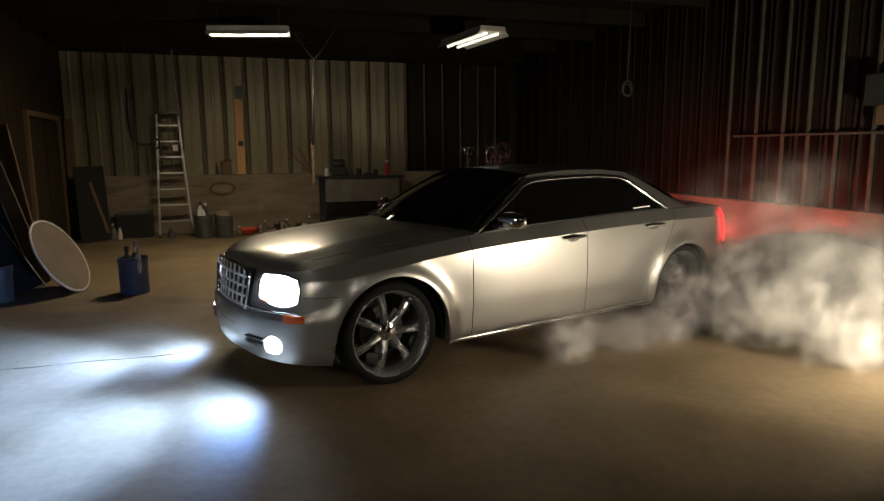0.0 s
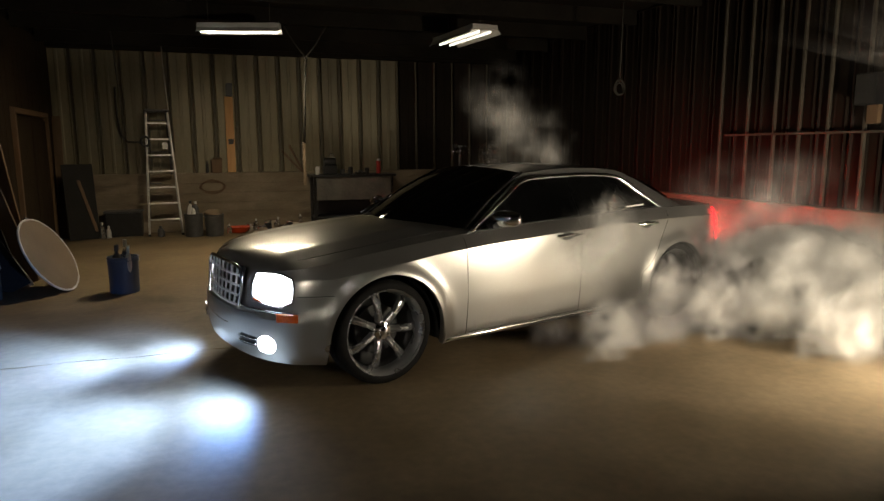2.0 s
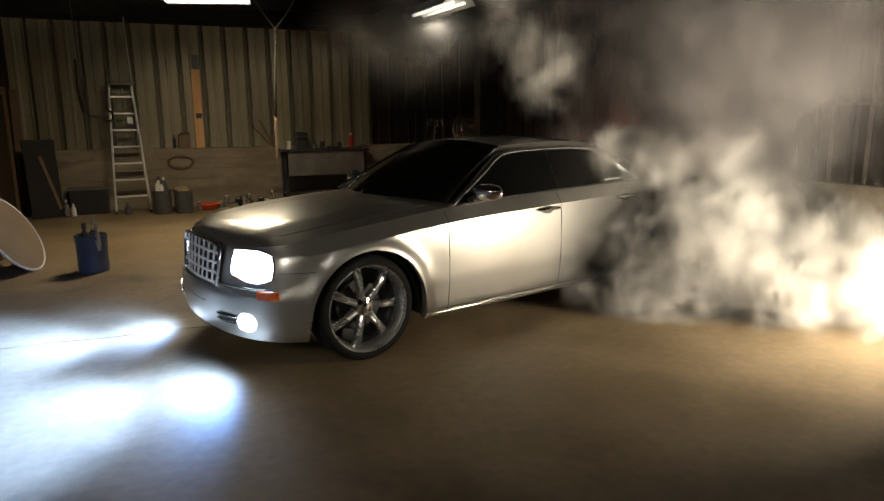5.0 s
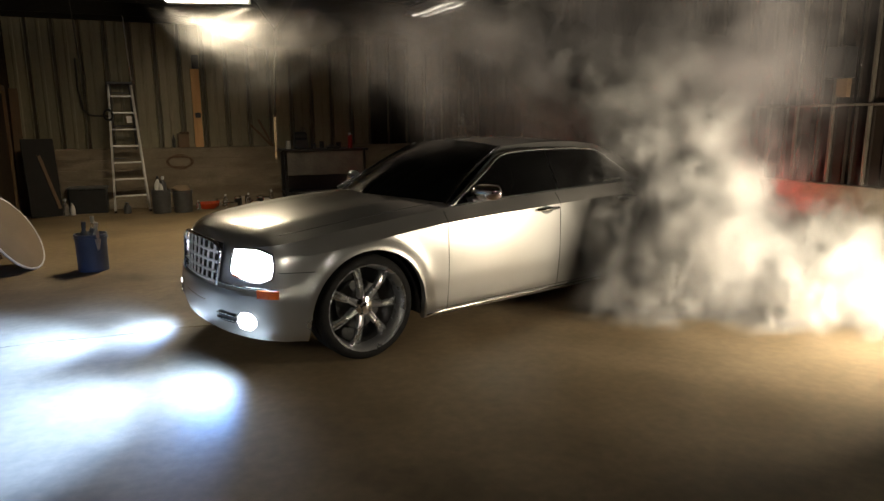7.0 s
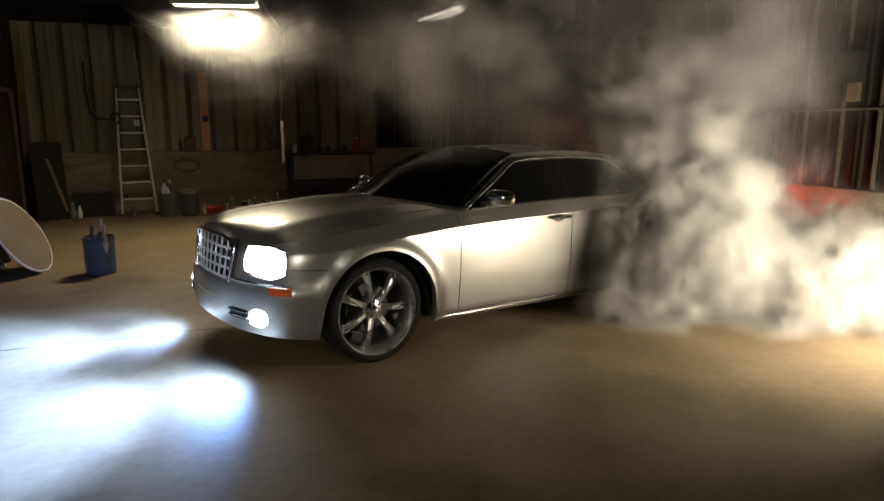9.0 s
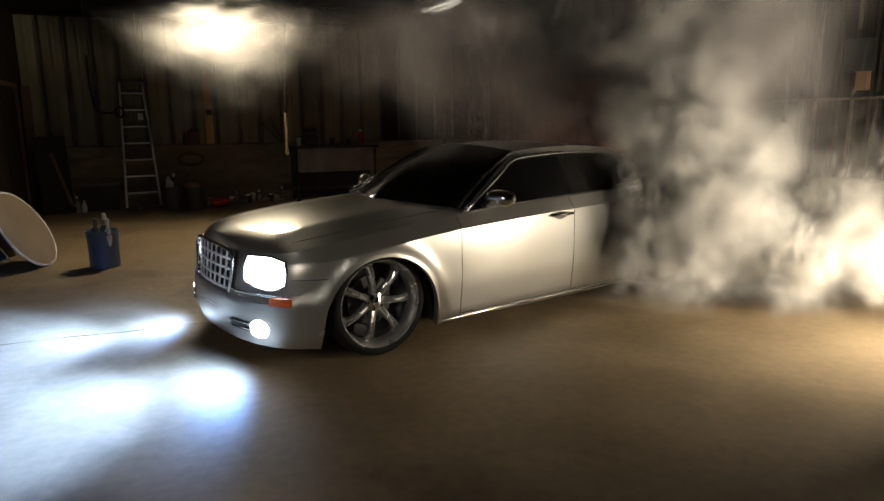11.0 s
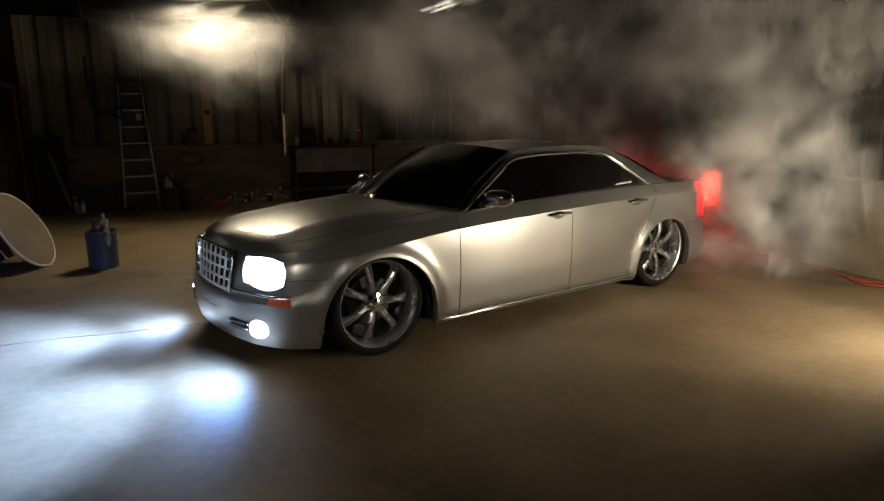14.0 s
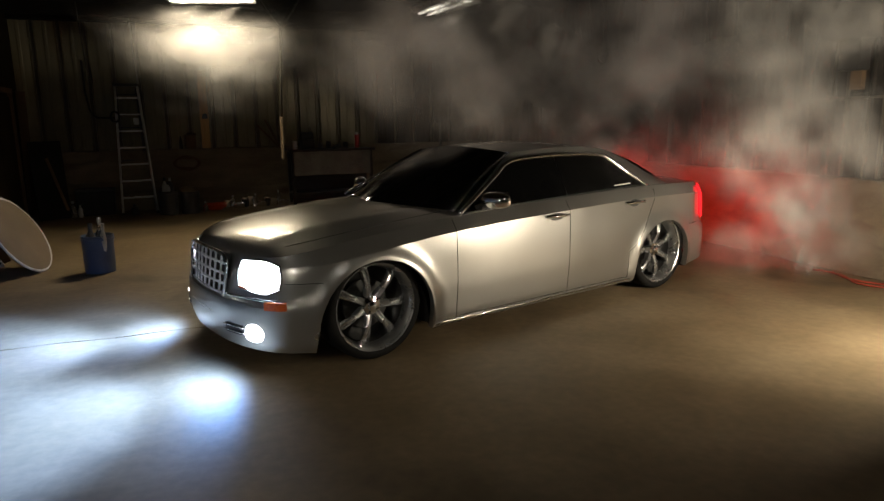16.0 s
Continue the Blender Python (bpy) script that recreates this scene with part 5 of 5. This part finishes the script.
def build_smoke():
    # dense bank behind the rear wheel and out to the work lamp; part of it rises at the end, part blows off past the lamp
    bank = ((2.05, -0.85, 0.20, 0.34, 0.1), (2.35, -0.60, 0.28, 0.42, 0.1), (2.55, -0.85, 0.26, 0.46, 0.0), (2.95, -1.05, 0.30, 0.50, 0.0), (2.25, -1.25, 0.20, 0.36, 0.12),
            (2.75, -1.55, 0.22, 0.42, 0.1), (3.25, -1.45, 0.34, 0.52, 0.0), (3.15, -0.55, 0.34, 0.50, 0.1), (1.85, -1.35, 0.14, 0.28, 0.1), (2.15, -1.95, 0.16, 0.32, 0.1), (2.60, -2.30, 0.18, 0.36, 0.08))
    for k, (x, y, z, s, dx) in enumerate(bank):
        late = [(11.3, x + 0.05, y + 0.4, z + 0.30), (12.4, x * 0.7 + 0.95, y * 0.6 + 0.1, z + 0.55), (13.6, 3.5, -0.5 - 0.04 * k, 1.7 + 0.08 * k), (16, 3.5, -3.8, 2.8)]
        puff("dense", s, [(0, x, y, z), (2, x + dx, y + 0.08, z + 0.03), (4, x - dx, y + 0.1, z + 0.05), (6.5, x, y + 0.08, z + 0.02), (9, x + dx, y + 0.08, z + 0.02)] + late)
    # rolling out from under the car
    puff("middle", 0.20, [(0, 0.20, -1.08, 0.12), (1.5, 0.42, -1.15, 0.16), (2.5, 0.62, -1.15, 0.18), (4, 0.92, -1.12, 0.22), (6.5, 1.2, -0.95, 0.30), (9, 1.6, -0.9, 0.4), (12, 2.2, -0.2, 0.6), (14, 3.3, -1.9, 1.2), (16, 3.2, -4.4, 1.9)], 25)
    puff("dense", 0.22, [(0, 2.30, -0.95, 0.16), (1.0, 1.2, -1.0, 0.14), (1.5, 0.78, -1.08, 0.16), (2.5, 0.80, -1.12, 0.20), (4, 1.05, -1.15, 0.22), (6.5, 1.35, -1.05, 0.25), (8, 0.98, -1.15, 0.22), (9, 1.12, -1.2, 0.28), (11.3, 1.9, -0.6, 0.5), (13, 2.8, -0.9, 0.9), (14.2, 3.4, -2.2, 1.2), (16, 3.2, -4.4, 1.7)], 25)
    puff("dense", 0.28, [(0, 2.5, -0.8, 0.2), (1.5, 2.1, -1.0, 0.2), (3, 1.25, -1.05, 0.25), (4, 1.35, -1.0, 0.30), (6.5, 1.50, -1.05, 0.33), (8, 1.30, -1.05, 0.38), (9, 1.35, -1.1, 0.45), (11.3, 2.0, -0.5, 0.7), (13, 2.9, -0.9, 1.1), (14.2, 3.4, -2.2, 1.4), (16, 3.2, -4.4, 2.2)], 20)
    # billows that climb past the rear of the car
    for k, (x, y, z, s) in enumerate(((1.70, -0.75, 0.55, 0.34), (1.95, -0.85, 0.80, 0.40), (1.85, -0.90, 1.00, 0.40), (1.90, -0.35, 1.25, 0.40), (2.10, -0.30, 1.60, 0.46), (3.35, -1.10, 0.62, 0.44))):
        puff("middle", s, [(0, x + 0.6, y - 0.2, 0.30), (2, x + 0.5, y - 0.1, 0.35), (4, x + 0.25, y, 0.45 + 0.03 * k), (6.5, x - 0.12, y, z * 0.92), (8, x - 0.10, y, z * 0.95), (9, x - 0.16, y - 0.02, z), (11.3, x - 0.30, y, z + 0.30), (12.2, x + 0.10, y + 0.05, z + 0.15), (13, x * 0.6 + 1.25, y - 0.2, z + 0.1), (15.0, 3.3, -0.3, z + 0.7), (16, 3.5, -1.4, 2.5)] if k % 2 else [(0, x + 0.6, y - 0.2, 0.30), (4, x + 0.25, y, 0.5), (6.5, x - 0.12, y, z * 0.92), (9, x - 0.16, y - 0.02, z), (11.3, x - 0.25, y, z + 0.35), (12.3, x + 0.25, y, z + 0.2), (13.6, 3.4, -1.7, z + 0.5), (16, 3.2, -4.4, 2.0)])
    # smoke thrown forward along the rear flank
    for k, (x, y, z, s) in enumerate(((1.30, -1.00, 0.30, 0.28), (1.50, -1.00, 0.55, 0.32), (1.72, -0.90, 0.85, 0.36), (1.55, -1.20, 0.30, 0.30), (1.95, -0.95, 1.15, 0.40), (1.90, -1.20, 0.60, 0.38), (1.75, -1.20, 0.80, 0.38))):
        puff("middle", s, [(0, x + 1.0, y + 0.1, 0.22), (2.5, x + 0.7, y + 0.1, 0.26), (4.2, x + 0.1, y, z * 0.55 + 0.05), (6.5, x - 0.34, y - 0.08, z), (7.5, x - 0.28, y - 0.1, z), (8.5, x - 0.42, y - 0.12, z), (9.2, x - 0.34, y - 0.1, z), (11.3, x - 0.12, y, z + 0.15), (11.9, x + 0.25, y + 0.15, z + 0.1), (12.6, x * 0.7 + 1.0, y * 0.7, z + 0.15), (14.6, 3.2, 0.1 - 0.05 * k, z + 0.9), (16, 3.5, -0.8, 2.6)], 16)
    # smoke rolling low in front of the rear wheel
    for k, (x, y, z, s) in enumerate(((1.45, -1.35, 0.20, 0.28), (1.80, -1.45, 0.26, 0.32), (2.10, -1.60, 0.28, 0.36), (2.55, -1.70, 0.26, 0.38), (1.55, -1.30, 0.50, 0.34), (1.70, -1.35, 0.75, 0.36))):
        puff("middle", s, [(0, x + 1.2, y + 0.5, 0.20), (2.5, x + 0.9, y + 0.3, 0.22), (4.2, x + 0.45, y + 0.1, 0.24), (6.5, x - 0.02, y, z), (7.5, x - 0.1, y, z), (9.2, x - 0.05, y, z), (11.3, x + 0.15, y + 0.3, z + 0.15), (12.2, x * 0.8 + 0.8, y + 0.5, z + 0.2), (13.2, 3.3, -1.6, z + 0.6), (14.5, 3.4, -2.8, 1.6), (16, 3.3, -4.4, 2.0)], 16)
    # tall columns behind the tail
    for k, (x, y, s) in enumerate(((2.3, 0.6, 0.55), (2.9, 0.4, 0.60), (2.3, 1.2, 0.65), (3.1, -0.1, 0.60), (2.8, 1.4, 0.70), (3.1, 0.9, 0.65))):
        puff("thin", s, [(0, x + 0.2, y - 1.2, 0.05), (1.5, x + 0.2, y - 0.9, 0.15), (4, x, y, 0.8 + 0.15 * k), (6.5, x, y + 0.2, 1.0 + 0.27 * k), (9, x, y + 0.3, 1.1 + 0.26 * k), (12, x - 0.05, y + 0.4, 1.0 + 0.28 * k), (16, x, y + 0.8, 1.0 + 0.30 * k)])
    # veils drifting past the doors and over the roof of the car
    puff("veil", 0.34, [(0, 1.9, 0.6, 0.5), (1.5, 0.55, 0.9, 1.40), (3.5, 0.72, 0.7, 2.25), (4.2, 0.75, 0.8, 2.5), (6.5, 0.9, 1.6, 2.7), (9, 0.9, 2.0, 2.8), (16, 0.8, 2.6, 2.8)])
    puff("veil", 0.30, [(0, 2.2, -0.7, 0.3), (1.5, 0.55, -0.98, 0.70), (2.5, 0.62, -1.0, 0.95), (3.5, 0.72, -0.9, 1.25), (4.2, 0.75, -0.6, 1.6), (6.5, 1.2, 1.2, 2.5), (9, 1.4, 1.8, 2.7), (16, 1.6, 2.4, 2.8)])
    puff("veil", 0.28, [(0, 2.1, -0.9, 0.3), (2, 1.2, -1.0, 0.4), (3.5, 0.92, -1.05, 0.75), (4.2, 0.95, -0.95, 0.95), (6.5, 1.6, 0.8, 2.0), (9, 1.7, 1.4, 2.3), (16, 1.9, 2.0, 2.5)])
    puff("veil", 0.34, [(0, 2.0, 0.8, 0.4), (1.5, 1.2, 0.8, 1.0), (3.5, 0.85, 0.5, 1.75), (4.2, 0.9, 0.6, 2.0), (6.5, 1.5, 1.4, 2.3), (9, 1.5, 1.8, 2.4), (16, 1.4, 2.6, 2.5)])
    # thin smoke creeping along the sill and round the spinning wheel
    for x, z, s in ((0.40, 0.08, 0.28), (0.85, 0.10, 0.32), (1.30, 0.16, 0.34), (1.65, 0.36, 0.34)):
        puff("thin", s, [(0, x, -1.02, z), (1, x + 0.12, -1.04, z), (2, x, -1.04, z + 0.04), (3, x + 0.2, -1.06, z + 0.04), (4.2, x + 0.3, -1.06, z + 0.08), (6.5, x + 0.7, -1.0, z + 0.2), (9, x + 0.8, -1.0, z + 0.3), (11.4, x + 1.2, -0.5, z + 0.6), (13.5, x * 0.4 + 2.7, 0.0, z + 1.4), (16, 3.4, 0.4, z + 2.0)], 10)
    # what stays in the corner when the bank has blown off
    for k, (x, y, z, s) in enumerate(((2.55, -0.35, 0.50, 0.42), (2.95, -0.40, 0.55, 0.50), (2.65, -0.20, 1.15, 0.50), (3.10, -0.60, 1.10, 0.55), (2.55, -0.25, 1.85, 0.50), (2.95, -0.35, 2.15, 0.60), (3.20, -0.10, 0.45, 0.50))):
        puff("veil", s * 1.2, [(0, x + 0.1, y - 0.5, 0.05), (4, x + 0.05, y - 0.4, 0.15), (6.5, x, y + 0.8, z * 0.8), (9, x, y + 0.7, z * 0.9), (11.5, x - 0.1, y, z), (13, x + 0.02, y - 0.1, z), (16, x + 0.45, y - 0.2, z + 0.08)], 8)
    # haze that gathers below the ceiling
    for k, (x, y, z, s) in enumerate(((2.0, 1.4, 2.5, 1.1), (3.0, 0.3, 2.2, 1.1), (1.0, 2.8, 2.8, 1.1), (2.6, 3.0, 2.3, 1.2), (0.2, 4.0, 2.9, 0.9), (3.1, 1.8, 1.6, 1.1), (2.9, -0.6, 2.3, 1.0), (1.2, 0.6, 2.35, 0.75), (0.5, 1.6, 2.65, 0.75), (1.6, 1.2, 2.0, 0.7), (3.1, -0.3, 1.0, 0.7), (3.2, 0.7, 0.9, 0.7), (2.9, 0.5, 1.7, 0.8))):
        puff("thin", s, [(0, 2.8, -5.2 + 0.1 * k, 1.7), (2.5, 3.2, -4.2 + 0.1 * k, 2.2), (4.2, 3.2, -2.5 + 0.15 * k, z * 0.95), (6.4, x, y, z), (9, x - 0.2, y + 0.1, z), (12.5, x - 0.3, y + 0.3, z), (14, x - 0.35, y + 0.9, z), (16, x - 0.4, y + 1.2, z)], 6)
    # smoke that reaches the lit batten
    for k, (x, y, z, s) in enumerate(((-1.45, 4.75, 2.92, 0.55), (-2.15, 4.75, 2.88, 0.55), (-1.80, 4.8, 2.60, 0.58), (-0.9, 5.6, 2.85, 0.62), (-2.5, 4.9, 2.90, 0.50), (-0.2, 5.6, 2.9, 0.66), (-1.4, 5.7, 2.85, 0.60))):
        puff("lit", s * 1.25, [(0, 2.6, -5.0, 1.8), (2.2, 3.3, -2.2, 2.4), (4, 2.4, 2.4, 2.8), (6.4, x + 1.1, y + 0.3, z + 0.2), (9, x + 0.45, y + 0.1, z + 0.12), (11.5, x, y + 0.15, z - 0.12), (16, x - 0.1, y + 0.15, z - 0.12)], 6)


build_floor()
build_walls()
build_fixtures()
car, car_body, car_wheels = build_car()
build_ladder()
build_left_side()
build_back_side()
build_right_side()
build_smoke()


def motions():
    # the air suspension lets the tail down first, then the nose
    def stance(nose, tail):
        slope = (nose - tail) / (2 * AXLE)
        return pose(0, 0, (nose + tail) / 2, 0, -math.degrees(math.atan(slope)), 0)
    walk(car_body, [(0, stance(0, 0)), (8.1, stance(0, 0)), (8.45, stance(0.015, -0.075)), (9.6, stance(0.015, -0.08)), (10.6, stance(-0.078, -0.085)), (16, stance(-0.078, -0.085))])
    # the driven rear wheels spin, then run down
    rows, angle = [], 0.0
    for i in range(16 * FPS + 1):
        t = i / FPS
        speed = 75 if t < 9.8 else 75 * max(0.0, 1 - (t - 9.8) / 1.2) ** 1.5
        rows.append((t, angle))
        angle += speed
    for s in (1, -1):
        walk(car_wheels["rear", s], [(t, pose(-AXLE, s * 0.785, HUB, 0, a, 0)) for t, a in rows])
    for ob, rows, spin, start in PUFFS:
        walk(ob, [(t, pose(x, y, z, 0.5 * spin * t / 4, 0.8 * spin * t / 4, start + spin * t / 4)) for t, x, y, z in rows])


motions()
